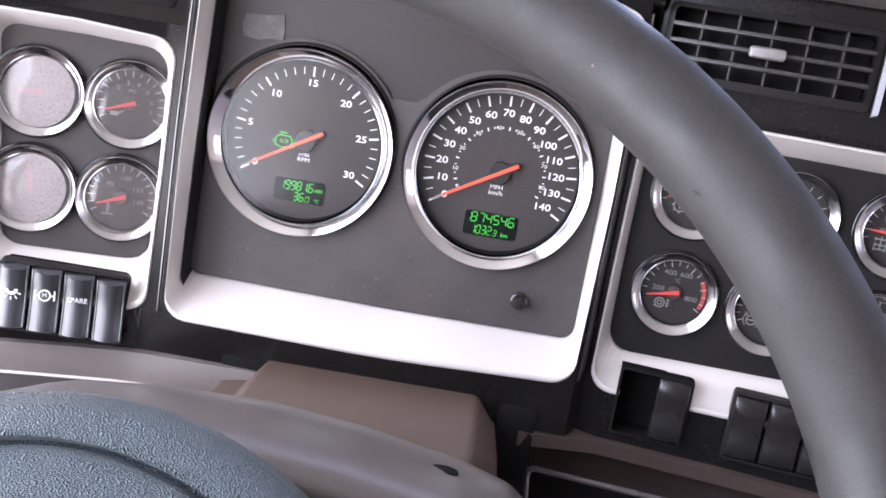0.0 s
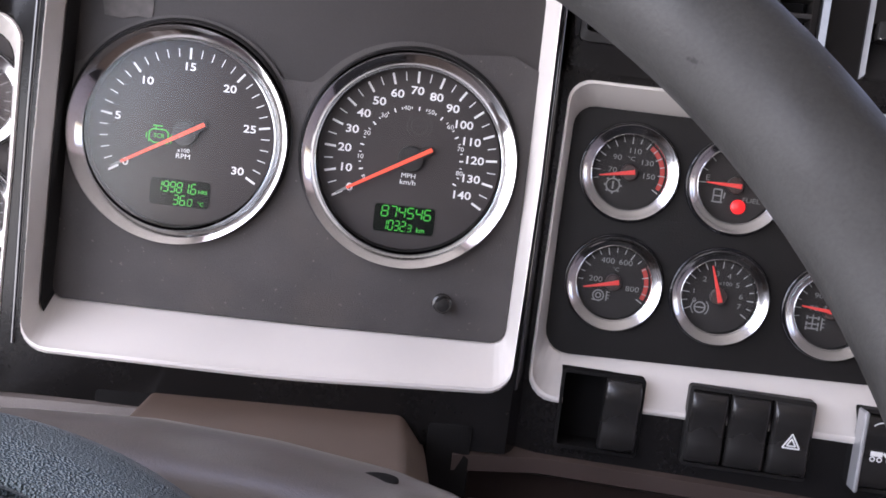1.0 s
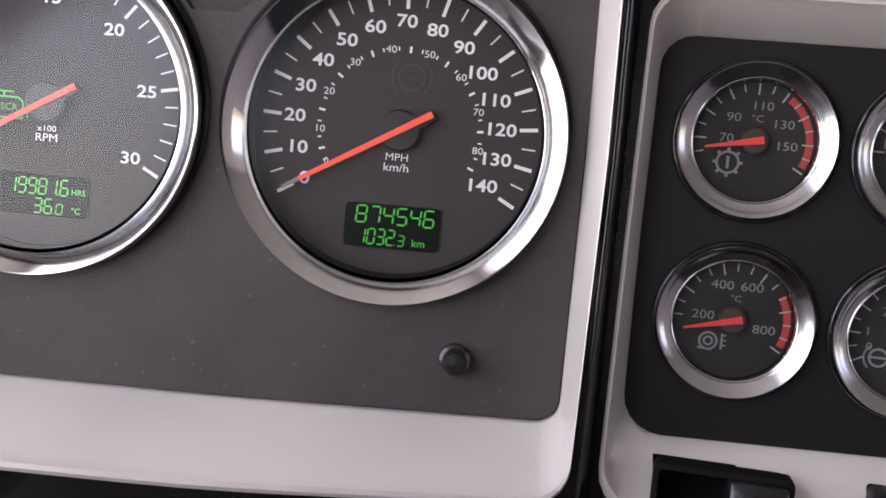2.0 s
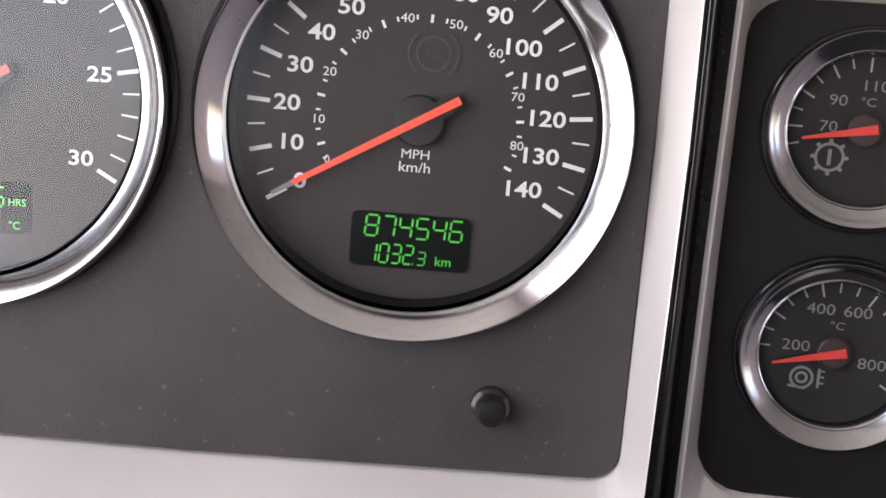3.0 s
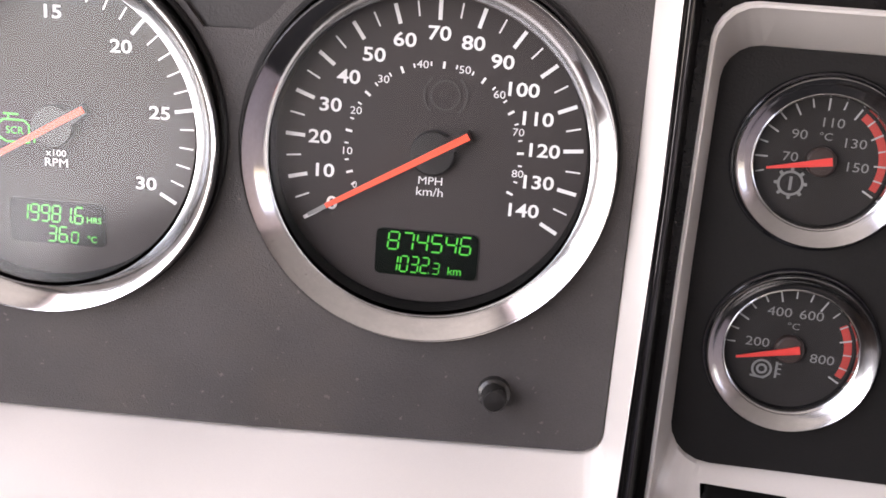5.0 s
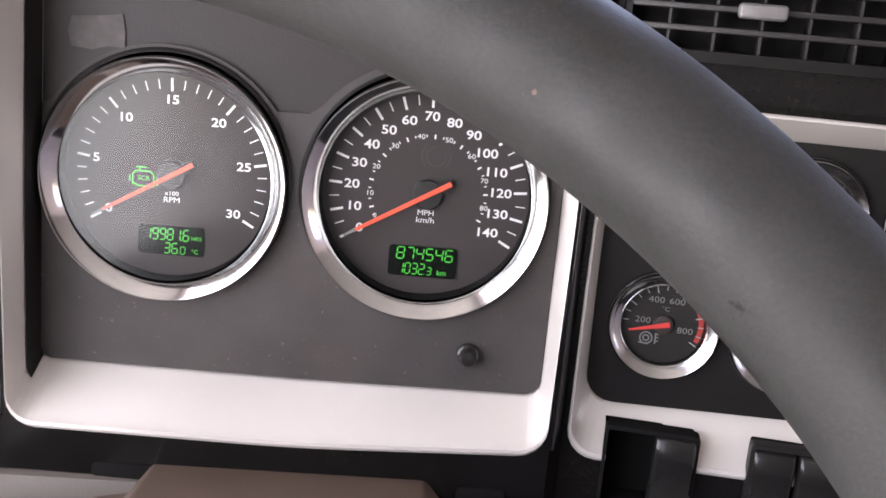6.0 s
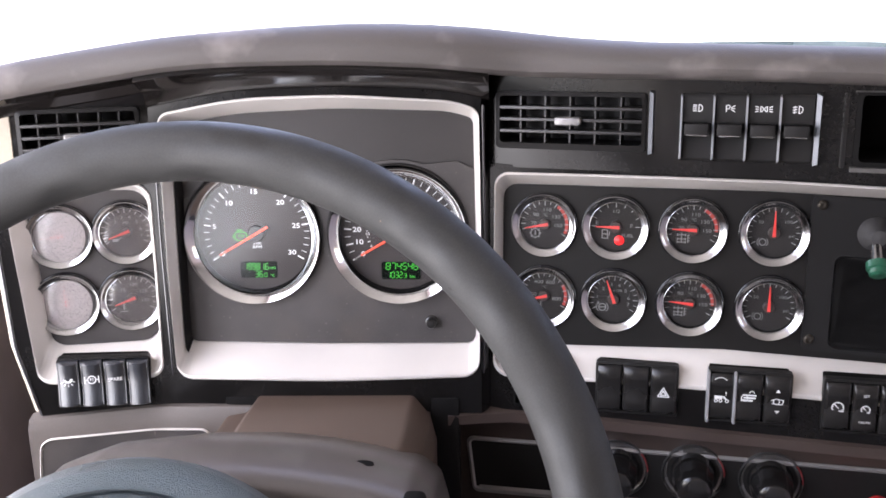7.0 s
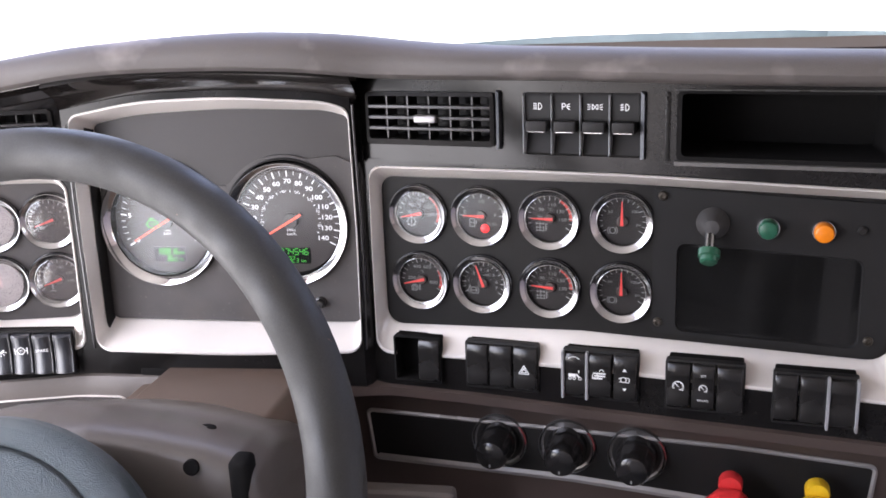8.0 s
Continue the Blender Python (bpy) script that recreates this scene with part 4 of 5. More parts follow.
TEMP = [("70", 0.0046, -0.0105, 0.0005), ("90", 0.0046, -0.0085, 0.0088), ("110", 0.0046, 0.002, 0.0138), ("130", 0.0046, 0.0105, 0.0072), ("150", 0.0046, 0.0125, -0.0012), ("°C", 0.0036, 0.0005, 0.0088)]
T_TEMP = [(a, a % 30 == 0) for a in range(-30, 210, 15)]
SPECS = {
    (0, 0): ("gearbox temperature gauge with chrome bezel, needle at the low end", T_TEMP, TEMP, 191, 0.019, (55, -25), sym_gear),
    (0, 1): ("exhaust temperature gauge with chrome bezel, needle at the low end", [(a, a % 45 == 15) for a in range(-30, 195, 15)],
             [("200", 0.0048, -0.0115, 0.0008), ("400", 0.0048, -0.0052, 0.0135), ("600", 0.0048, 0.0062, 0.0135), ("800", 0.0048, 0.0125, -0.003), ("°C", 0.0034, 0.0005, 0.0085)], 194, 0.0195, (32, -25), sym_turbo),
    (1, 0): ("fuel gauge with chrome bezel and a lit red warning lamp", [(180, 1), (157, 0), (135, 0), (112, 0), (90, 1), (67, 0), (45, 0), (22, 0), (0, 1)],
             [("E", 0.005, -0.0175, 0.003), ("1/2", 0.0044, 0.0, 0.0145), ("F", 0.005, 0.0145, 0.0008), ("FUEL", 0.0042, 0.0112, -0.0085)], 179, 0.0185, None, sym_pump),
    (1, 1): ("brake pressure gauge with chrome bezel, needle up at the third mark", [(a, 1) for a in range(-32, 215, 30)] + [(a, 0) for a in range(-17, 200, 30)],
             [("0", 0.0042, -0.0145, -0.0045), ("1", 0.0042, -0.0155, 0.0015), ("2", 0.0046, -0.0098, 0.0098), ("3", 0.0046, -0.0022, 0.0142), ("4", 0.0046, 0.0052, 0.0135), ("5", 0.0046, 0.0112, 0.0085), ("6", 0.0046, 0.0142, 0.0014), ("7", 0.0046, 0.0138, -0.005), ("x100", 0.0034, 0.0035, 0.0085)], 109, 0.0205, None, sym_brake),
    (2, 0): ("axle temperature gauge with chrome bezel, needle to the side", T_TEMP, TEMP, 179, 0.019, (62, -5), sym_axle),
    (2, 1): ("axle temperature gauge with chrome bezel, needle slightly raised", T_TEMP, TEMP, 175, 0.019, (62, -5), sym_axle),
    (3, 0): ("air pressure gauge with chrome bezel, needle upright", [(a, a % 60 == 30) for a in range(-30, 211, 15)], [("100", 0.004, 0.0118, 0.0098), ("50", 0.004, -0.0118, 0.009), ("psi", 0.0036, 0.0155, -0.003)], 90, 0.0205, None, sym_ring),
    (3, 1): ("air pressure gauge with chrome bezel, needle upright", [(a, a % 60 == 30) for a in range(-30, 211, 15)], [("100", 0.004, 0.0118, 0.0098), ("50", 0.004, -0.0118, 0.009), ("psi", 0.0036, 0.0155, -0.003)], 90, 0.0205, None, sym_ring),
}
for (i, j), spec in SPECS.items():
    x = COLS[i]
    g = small_gauge(pose(x, centre_y(x) - 0.0004, Z0 + ROWS_Z[j], 0, 0, A_CENTRE), *spec)
    if (i, j) == (1, 0):
        bm = bmesh.new()
        lathe(bm, [(0.0045, 0.0034), (0.0044, 0.0022), (0.003, 0.0014), (0.0001, 0.0011)], 28, cx=0.0035, cz=-0.0128)
        part("warning_lamp", bm, M_LAMP_RED, g, "lit red warning lamp")
T8 = [(a, a % 30 == 0) for a in range(-30, 211, 15)]
SIDE = [
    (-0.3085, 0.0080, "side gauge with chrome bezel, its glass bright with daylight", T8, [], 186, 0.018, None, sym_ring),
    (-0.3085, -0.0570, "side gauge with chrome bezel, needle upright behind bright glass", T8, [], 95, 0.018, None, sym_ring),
    (-0.2525, 0.0080, "oil pressure gauge with chrome bezel, needle at the low end", T8, [("2", 0.004, -0.009, 0.010), ("3", 0.004, -0.003, 0.0138), ("4", 0.004, 0.0042, 0.0135), ("5", 0.004, 0.0105, 0.009), ("6", 0.004, 0.0138, 0.002), ("7", 0.004, 0.0138, -0.005), ("PSI", 0.0034, 0.0005, 0.0085)], 199, 0.017, None, sym_oil),
    (-0.2525, -0.0570, "water temperature gauge with chrome bezel, needle at the low end", T8, [("75", 0.0042, -0.0082, 0.0085), ("100", 0.0042, 0.002, 0.0135), ("125", 0.0042, 0.0108, 0.0062), ("130", 0.0042, 0.0118, -0.003)], 199, 0.017, None, sym_water),
]
for x, z, *spec in SIDE:
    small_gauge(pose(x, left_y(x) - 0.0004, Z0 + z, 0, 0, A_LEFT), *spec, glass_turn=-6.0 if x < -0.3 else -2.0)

# ---- vents ----
def air_vent(m, w, h, label, bars):
    v = thing("air_vent", m, label, "air vent", "dash vents")
    bm = bmesh.new()
    a, b = box_outline(-w / 2, -h / 2, w / 2, h / 2, 0.004, 3), box_outline(-w / 2 + 0.0035, -h / 2 + 0.0055, w / 2 - 0.0035, h / 2 - 0.0035, 0.003, 3)
    loft(bm, [[(x, 0.004, z) for x, z in a], [(x, -0.003, z) for x, z in a], [(x, -0.0045, z) for x, z in b], [(x, 0.03, z) for x, z in b]], cap_last=True)
    part("housing", bm, M_BLACK, v, "black vent housing")
    for i in range(3):
        z = (-h / 2 + 0.0055) + (h - 0.009) * (i + 1) / 4
        bm = bmesh.new()
        cube(bm, -w / 2 + 0.003, -0.004, z - 0.0014, w / 2 - 0.003, 0.010, z + 0.0014, 0.0007, 2)
        part("slat", bm, M_SLAT, v)
    for i in range(bars):
        x = -w / 2 + w * (i + 1) / (bars + 1)
        bm = bmesh.new()
        cube(bm, x - 0.0007, -0.001, -h / 2 + 0.005, x + 0.0007, 0.02, h / 2 - 0.003)
        part("vane", bm, M_SLAT, v)
    bm = bmesh.new()
    cube(bm, -0.0125, -0.011, -0.003, 0.0105, -0.002, 0.0045, 0.0025, 3)
    part("thumb_tab", bm, mat("worn grey thumb tab", (0.22, 0.21, 0.205), 0.28, metal=0.4), v, "worn grey thumb tab")
    return v


air_vent(pose((VENT[0] + VENT[2]) / 2, upper_y((VENT[0] + VENT[2]) / 2) - 0.001, Z0 + (VENT[1] + VENT[3]) / 2, 0, 0, A_UPPER), (VENT[2] - VENT[0]) * 1.02, VENT[3] - VENT[1], "black slatted air vent with a worn grey tab", 5)
air_vent(pose((VENT_L[0] + VENT_L[2]) / 2, vent_left_y((VENT_L[0] + VENT_L[2]) / 2) - 0.001, Z0 + (VENT_L[1] + VENT_L[3]) / 2, 0, 0, A_LEFT), (VENT_L[2] - VENT_L[0]) * 1.04, VENT_L[3] - VENT_L[1], "black slatted air vent beside the driver's door", 5)


def chrome_edge(z0, z1):
    bm = bmesh.new()
    h = z1 - z0
    loft(bm, [[(-0.0022, 0.004, -h / 2), (0.0022, 0.004, -h / 2), (0.0022, 0.004, h / 2), (-0.0022, 0.004, h / 2)], [(-0.0022, -0.004, -h / 2 + 0.001), (0.0014, -0.007, -h / 2 + 0.003), (0.0014, -0.007, h / 2 - 0.003), (-0.0022, -0.004, h / 2 - 0.001)]], cap_last=True)
    return bm


# ---- guarded switches on the upper strip ----
def lamp_symbol(bm, kind, y):
    if kind == 0:
        ring(bm, 0.001, 0.0, 0.0034, 0.0008, y, -90, 90, 12)
        bar(bm, (0.001, -0.0036), (0.001, 0.0036), 0.0008, 0.0008, y)
        for z in (-0.0028, -0.001, 0.001, 0.0028):
            bar(bm, (-0.0046, z), (-0.0008, z), 0.0008, 0.0008, y)
    elif kind == 1:
        bar(bm, (-0.004, -0.0032), (-0.004, 0.0034), 0.0008, 0.0008, y)
        ring(bm, -0.0025, 0.0015, 0.0018, 0.0008, y)
        for d in (-0.003, 0, 0.003):
            bar(bm, (0.0005, d * 0.3), (0.0042, d), 0.0008, 0.0008, y)
    elif kind == 2:
        for k in (-1, 1):
            ring(bm, k * 0.003, 0.0, 0.0024, 0.0008, y, -90 if k < 0 else 90, 90 if k < 0 else 270, 10)
            bar(bm, (k * 0.003, -0.0026), (k * 0.003, 0.0026), 0.0008, 0.0008, y)
            for d in (-0.0026, 0, 0.0026):
                bar(bm, (k * 0.0048, d * 0.7), (k * 0.008, d), 0.0008, 0.0008, y)
    else:
        ring(bm, 0.001, 0.0, 0.0034, 0.0008, y, -90, 90, 12)
        bar(bm, (0.001, -0.0036), (0.001, 0.0036), 0.0008, 0.0008, y)
        for z in (-0.0024, 0, 0.0024):
            bar(bm, (-0.0046, z - 0.0004), (-0.0008, z + 0.0004), 0.0008, 0.0008, y)
        bar(bm, (-0.0028, -0.0036), (-0.0028, 0.0036), 0.0007, 0.0007, y)


SW_W = (SWITCH[2] - SWITCH[0]) / 4
for i, what in enumerate(("headlamp", "marker lamp", "parking lamp", "fog lamp")):
    x = SWITCH[0] + SW_W * (i + 0.5)
    zc = (SWITCH[1] + SWITCH[3]) / 2
    s = thing("lamp_switch", pose(x, upper_y(x), Z0 + zc, 0, 0, A_UPPER), "black guarded %s switch with a white symbol" % what, "switch", "lamp switches")
    w, h = SW_W * 1.02, SWITCH[3] - SWITCH[1]
    bm = bmesh.new()
    loft(bm, [[(-w / 2 + 0.0004, y, z) for y, z in pr] if k == 0 else [(w / 2 - 0.0004, y, z) for y, z in pr] for k, pr in enumerate([[(0.01, -h / 2), (0.001, -h / 2), (0.0, -h / 2 + 0.002), (0.006, -0.003), (-0.002, 0.004), (-0.003, h / 2 - 0.004), (-0.001, h / 2), (0.01, h / 2)]] * 2)], cap_first=True, cap_last=True)
    part("body", bm, M_BLACK, s, "black switch body")
    bm = bmesh.new()
    cube(bm, -w / 2 + 0.003, -0.011, -0.0065, w / 2 - 0.003, 0.004, 0.0042, 0.002, 2)
    part("toggle", bm, M_BLACK, s, "black toggle with a worn lower edge")
    bm = bmesh.new()
    cube(bm, -w / 2 + 0.0045, -0.0118, -0.0062, w / 2 - 0.0045, -0.0096, -0.0048, 0.0006, 1)
    part("worn_edge", bm, M_CHROME, s, "worn shiny edge")
    bm = bmesh.new()
    lamp_symbol(bm, i, -0.0036)
    bm.transform(Matrix.Translation((0, 0, 0.0165)) @ Matrix.Diagonal((0.86, 1, 0.86, 1)))
    part("symbol", bm, M_MARK, s, "white printed symbol")
    bm = chrome_edge(SWITCH[1], SWITCH[3])
    bm.transform(Matrix.Translation((-w / 2, 0.0, 0)) @ Matrix.Diagonal((0.45, 1, 1, 1)))
    part("divider", bm, M_DIVIDER, s, "thin bright divider")
for x, z0, z1, near in ((0.2260, 0.082, 0.1385, "vent"), (0.3560, 0.077, 0.1385, "lamp switches")):
    bm = chrome_edge(z0, z1)
    solo("edge_trim", bm, M_EDGE, pose(x, upper_y(x), Z0 + (z0 + z1) / 2, 0, 0, A_UPPER), "bright upright trim edge beside the " + near, "trim", "edge trims")

# ---- rockers ----
def scoop_mesh(w, h):
    """A rocker whose face is crowned from side to side."""
    bm = bmesh.new()
    prof = [(0.50, 0.006), (0.50, -0.003), (0.48, -0.0052), (0.44, -0.0060), (0.3, -0.0054), (0.15, -0.0050), (0.0, -0.0054), (-0.2, -0.0070), (-0.40, -0.0094), (-0.45, -0.0097), (-0.48, -0.0090), (-0.50, -0.006), (-0.50, 0.006)]
    cols = [(-0.5, 0.006), (-0.5, 0.0004), (-0.485, 0.0001), (-0.455, -0.0002)] + [(-0.42 + 0.84 * i / 10, -0.0030 * (1 - (2 * i / 10 - 1) ** 2)) for i in range(11)] + [(0.455, -0.0002), (0.485, 0.0001), (0.5, 0.0004), (0.5, 0.006)]
    loft(bm, [[(w * u, min(y + dy * (1.0 if abs(z) < 0.46 else 0.3), 0.008), h * z) for z, y in prof] for u, dy in cols], closed=False, cap_first=True, cap_last=True)
    return bm


def rocker_mesh(w, h):
    bm = bmesh.new()
    prof = [(0.50, 0.006), (0.50, -0.0025), (0.47, -0.0048), (0.36, -0.0068), (0.2, -0.0066), (0.0, -0.0052), (-0.2, -0.0056), (-0.38, -0.0064), (-0.47, -0.0048), (-0.50, -0.002), (-0.50, 0.006)]
    cols = [(-0.5, 0.006), (-0.5, 0.0030), (-0.485, 0.0014), (-0.45, 0.0004), (-0.40, 0.0), (0.40, 0.0), (0.45, 0.0004), (0.485, 0.0014), (0.5, 0.0030), (0.5, 0.006)]
    loft(bm, [[(w * u, min(y + dy, 0.008), h * z) for z, y in prof] for u, dy in cols], closed=False, cap_first=True, cap_last=True)
    return bm


def sym_hazard(bm, y):
    for r in (0.0058, 0.003):
        p = [(r * math.cos(radians(90 + 120 * k)), r * math.sin(radians(90 + 120 * k)) - 0.001) for k in range(3)]
        for k in range(3):
            bar(bm, p[k], p[(k + 1) % 3], 0.0009, 0.0009, y)


def sym_truck(bm, y):
    bar(bm, (-0.006, 0.000), (0.001, 0.000), 0.003, 0.003, y)
    bar(bm, (0.0015, 0.001), (0.0045, -0.002), 0.0016, 0.0016, y)
    for x in (-0.0045, -0.0005, 0.005):
        ring(bm, x, -0.0032, 0.0013, 0.0008, y, n=12)
    bar(bm, (0.004, 0.0055), (0.004, 0.0015), 0.0012, 0.0001, y)
    ring(bm, -0.001, 0.012, 0.007, 0.0007, y, 40, 140, 10)


def sym_engine(bm, y):
    bar(bm, (-0.006, 0.004), (0.006, 0.004), 0.0014, 0.0014, y)
    bar(bm, (-0.005, 0.0015), (0.0055, 0.0015), 0.0016, 0.0016, y)
    bar(bm, (-0.007, -0.001), (0.003, -0.001), 0.0018, 0.0018, y)
    ring(bm, -0.004, 0.001, 0.0028, 0.0008, y, n=14)
    ring(bm, 0.002, 0.006, 0.002, 0.0008, y, 0, 180, 10)


def sym_updown(bm, y):
    for k in (-1, 1):
        bar(bm, (0, k * 0.0115), (0, k * 0.0085), 0.0001, 0.0042, y)
    ring(bm, -0.001, 0.0, 0.0026, 0.0008, y, n=14)
    bar(bm, (-0.0055, 0.001), (-0.001, 0.0028), 0.0008, 0.0008, y)
    bar(bm, (-0.001, 0.0028), (0.005, 0.0015), 0.0008, 0.0008, y)
    bar(bm, (0.005, 0.0015), (0.004, -0.0025), 0.0008, 0.0008, y)
    bar(bm, (0.004, -0.0025), (-0.005, -0.002), 0.0008, 0.0008, y)


def sym_cruise(bm, y, z=0.0, k=1.0):
    ring(bm, 0, z, 0.0048 * k, 0.0009, y, -30, 210, 18)
    for a in range(-30, 220, 40):
        bar(bm, (0.0036 * k * math.cos(radians(a)), z + 0.0036 * k * math.sin(radians(a))), (0.0044 * k * math.cos(radians(a)), z + 0.0044 * k * math.sin(radians(a))), 0.0007, 0.0007, y)
    bar(bm, (-0.003 * k, z + 0.003 * k), (0.001 * k, z - 0.001 * k), 0.0012, 0.0004, y)
    bar(bm, (0.001, z - 0.003 * k), (0.005 * k, z - 0.0035 * k), 0.001, 0.001, y)


def sym_set(bm, y):
    letters(bm, "SET", 0.0034, 0, 0.0125, y)
    sym_cruise(bm, y, 0.0, 0.75)
    letters(bm, "RESUME", 0.0028, 0, -0.0118, y)


def sym_dome(bm, y):
    ring(bm, 0, 0.006, 0.003, 0.0022, y, 180, 360, 10)
    for a in (200, 235, 270, 305, 340):
        bar(bm, (0.0042 * math.cos(radians(a)), 0.005 + 0.0042 * math.sin(radians(a))), (0.0066 * math.cos(radians(a)), 0.005 + 0.0066 * math.sin(radians(a))), 0.0008, 0.0008, y)


def sym_lock(bm, y):
    ring(bm, 0, 0.005, 0.0036, 0.001, y, n=16)
    letters(bm, "M", 0.004, 0, 0.005, y)
    for k in (-1, 1):
        bar(bm, (k * 0.0062, 0.0015), (k * 0.0062, 0.0085), 0.0009, 0.0009, y)
        bar(bm, (k * 0.0062, 0.005), (k * 0.0042, 0.005), 0.0009, 0.0009, y)


def rocker(x, z, w, h, yf, a, label, symbol=None, edges=(), group="rocker switches"):
    r = thing("rocker_switch", pose(x, yf(x) - 0.0005, Z0 + z, 0, 0, a), label, "switch", group)
    part("rocker", (scoop_mesh if group.startswith("side") else rocker_mesh)(w - 0.0008, h), M_ROCKER_SIDE if group.startswith("side") else M_ROCKER, r)
    if symbol:
        bm = bmesh.new()
        symbol(bm, -0.0092 if group.startswith("side") else -0.0074)
        part("symbol", bm, M_MARK, r, "white printed symbol")
    for e in edges:
        bm = bmesh.new()
        cube(bm, e * w / 2 - 0.0013, -0.0095, -h / 2 - 0.002, e * w / 2 + 0.0013, 0.004, h / 2 + 0.002, 0.0008, 1)
        part("bright_edge", bm, M_DIVIDER, r, "bright metal edge")
    return r


def row_z(x):
    return interp([(0.1, -0.1370), (0.22, -0.1360), (0.33, -0.1342), (0.43, -0.1345), (0.53, -0.1360)], x)


def rocker_y(x):
    return fascia_y(x) - 0.0025


PLAIN = "plain black rocker switch in the silver frame"
for x0, x1, label, sym, edges in (
        (0.1355, 0.1585, PLAIN + " beside an empty slot", None, ()),
        (0.1865, 0.2097, PLAIN, None, ()), (0.2097, 0.2342, PLAIN, None, ()), (0.2342, 0.2585, "black rocker switch with a white hazard triangle", sym_hazard, ()),
        (0.2845, 0.3078, "black rocker switch with a truck symbol and bright edges", sym_truck, (-1, 1)), (0.3078, 0.3316, "black rocker switch with an engine symbol", sym_engine, ()), (0.3316, 0.3548, "black rocker switch with arrows and an engine symbol", sym_updown, ()),
        (0.3808, 0.4032, "black rocker switch with a cruise dial symbol", sym_cruise, ()), (0.4032, 0.4250, "black cruise rocker switch lettered set and resume", sym_set, ()), (0.4250, 0.4492, PLAIN, None, ()),
        (0.4740, 0.4953, PLAIN, None, ()), (0.4953, 0.5190, PLAIN, None, ()), (0.5190, 0.5432, "black rocker switch between bright metal edges", None, (-1, 1))):
    x = (x0 + x1) / 2
    rocker(x, row_z(x), x1 - x0, 0.0448, rocker_y, A_CENTRE, label, sym, edges)
# the frames that hold each group of rockers
for x0, x1 in ((0.1090, 0.1598), (0.1850, 0.2600), (0.2830, 0.3563), (0.3793, 0.4507), (0.4725, 0.5447)):
    xm = (x0 + x1) / 2
    z = row_z(xm)
    bm = bmesh.new()
    w, h = x1 - x0, 0.0498
    a, b = box_outline(-w / 2, -h / 2, w / 2, h / 2, 0.0025, 3), box_outline(-w / 2 + 0.0018, -h / 2 + 0.0022, w / 2 - 0.0018, h / 2 - 0.0022, 0.0015, 3)
    fr = thing("switch_frame", pose(xm, rocker_y(xm) - 0.0006, Z0 + z, 0, 0, A_CENTRE), "black frame holding rocker switches" + (", one slot empty" if x0 < 0.11 else ""), "switch frame", "switch frames")
    loft(bm, [[(x, 0.006, zz) for x, zz in a], [(x, -0.0022, zz) for x, zz in a], [(x, -0.0026, zz) for x, zz in b], [(x, 0.001, zz) for x, zz in b]])
    # the surround of the empty slot takes the hollow black too
    part("surround", bm, M_HOLE if x0 < 0.11 else M_BLACK, fr, "black surround")
    # shade behind the rockers is put into the well's colour
    bm = bmesh.new()
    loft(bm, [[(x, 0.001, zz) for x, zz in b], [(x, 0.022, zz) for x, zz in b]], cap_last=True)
    part("well", bm, M_HOLE, fr, "hollow behind the switches, its shade painted black")


def side_rocker_y(x):
    return fascia_y(x) - 0.0025


for i, (sym, label) in enumerate(((sym_dome, "black rocker switch with a dome lamp symbol"), (sym_lock, "black rocker switch with a locking symbol"), ((lambda bm, y: letters(bm, "SPARE", 0.0048, 0, 0.005, y)), "black rocker switch lettered spare"), (None, "plain black rocker switch beside the side gauges"))):
    x = -0.3030 + 0.0197 * i
    rocker(x, -0.1255 - 0.0016 * i, 0.0197, 0.0435, side_rocker_y, A_LEFT, label, sym, (), "side rocker switches")
bm = bmesh.new()
a, b = box_outline(-0.0415, -0.0245, 0.0415, 0.0245, 0.003, 3), box_outline(-0.0395, -0.0225, 0.0395, 0.0225, 0.002, 3)
fr = thing("switch_frame", pose(-0.2734, side_rocker_y(-0.2734) - 0.0006, Z0 - 0.1278, 0, 3.5, A_LEFT), "black frame holding four rocker switches", "switch frame", "switch frames")
loft(bm, [[(x, 0.006, z) for x, z in a], [(x, -0.0018, z) for x, z in a], [(x, -0.0022, z) for x, z in b], [(x, 0.001, z) for x, z in b]])
part("surround", bm, M_BLACK, fr, "black surround")
# same black carries the shade behind the side switches
bm = bmesh.new()
loft(bm, [[(x, 0.001, z) for x, z in b], [(x, 0.018, z) for x, z in b]], cap_last=True)
part("well", bm, M_HOLE, fr, "hollow behind the switches, its shade painted black")

# ---- equipment plate at the right of the small gauges ----
PLATE_AT = pose(0.4640, centre_y(0.4640), Z0 - 0.0300, 0, 0, A_CENTRE)
PLATE = thing("equipment_plate", PLATE_AT, "black screwed plate with a dark recess and lamps", "plate")
bm = bmesh.new()
plate(bm, rounded([(-0.0975, -0.0655), (0.108, -0.0755), (0.110, 0.0665), (-0.0975, 0.0765)], [0.005, 0.014, 0.008, 0.004], 4), [rounded([(-0.0755, -0.0628), (0.086, -0.0680), (0.086, 0.0155), (-0.0755, 0.0238)], 0.008, 4)], lambda x, z: -0.0035, 0.0035)
part("sheet", bm, M_PLATE, PLATE, "black plate")
bm = bmesh.new()
b0 = rounded([(-0.0755, -0.0628), (0.086, -0.0680), (0.086, 0.0155), (-0.0755, 0.0238)], 0.008, 4)
loft(bm, [[(x, -0.0036, z) for x, z in b0], [(x * 0.985, 0.0, z * 0.97 - 0.001) for x, z in b0]], cap_last=True)
part("recess", bm, M_PLATE, PLATE, "dark recessed window")
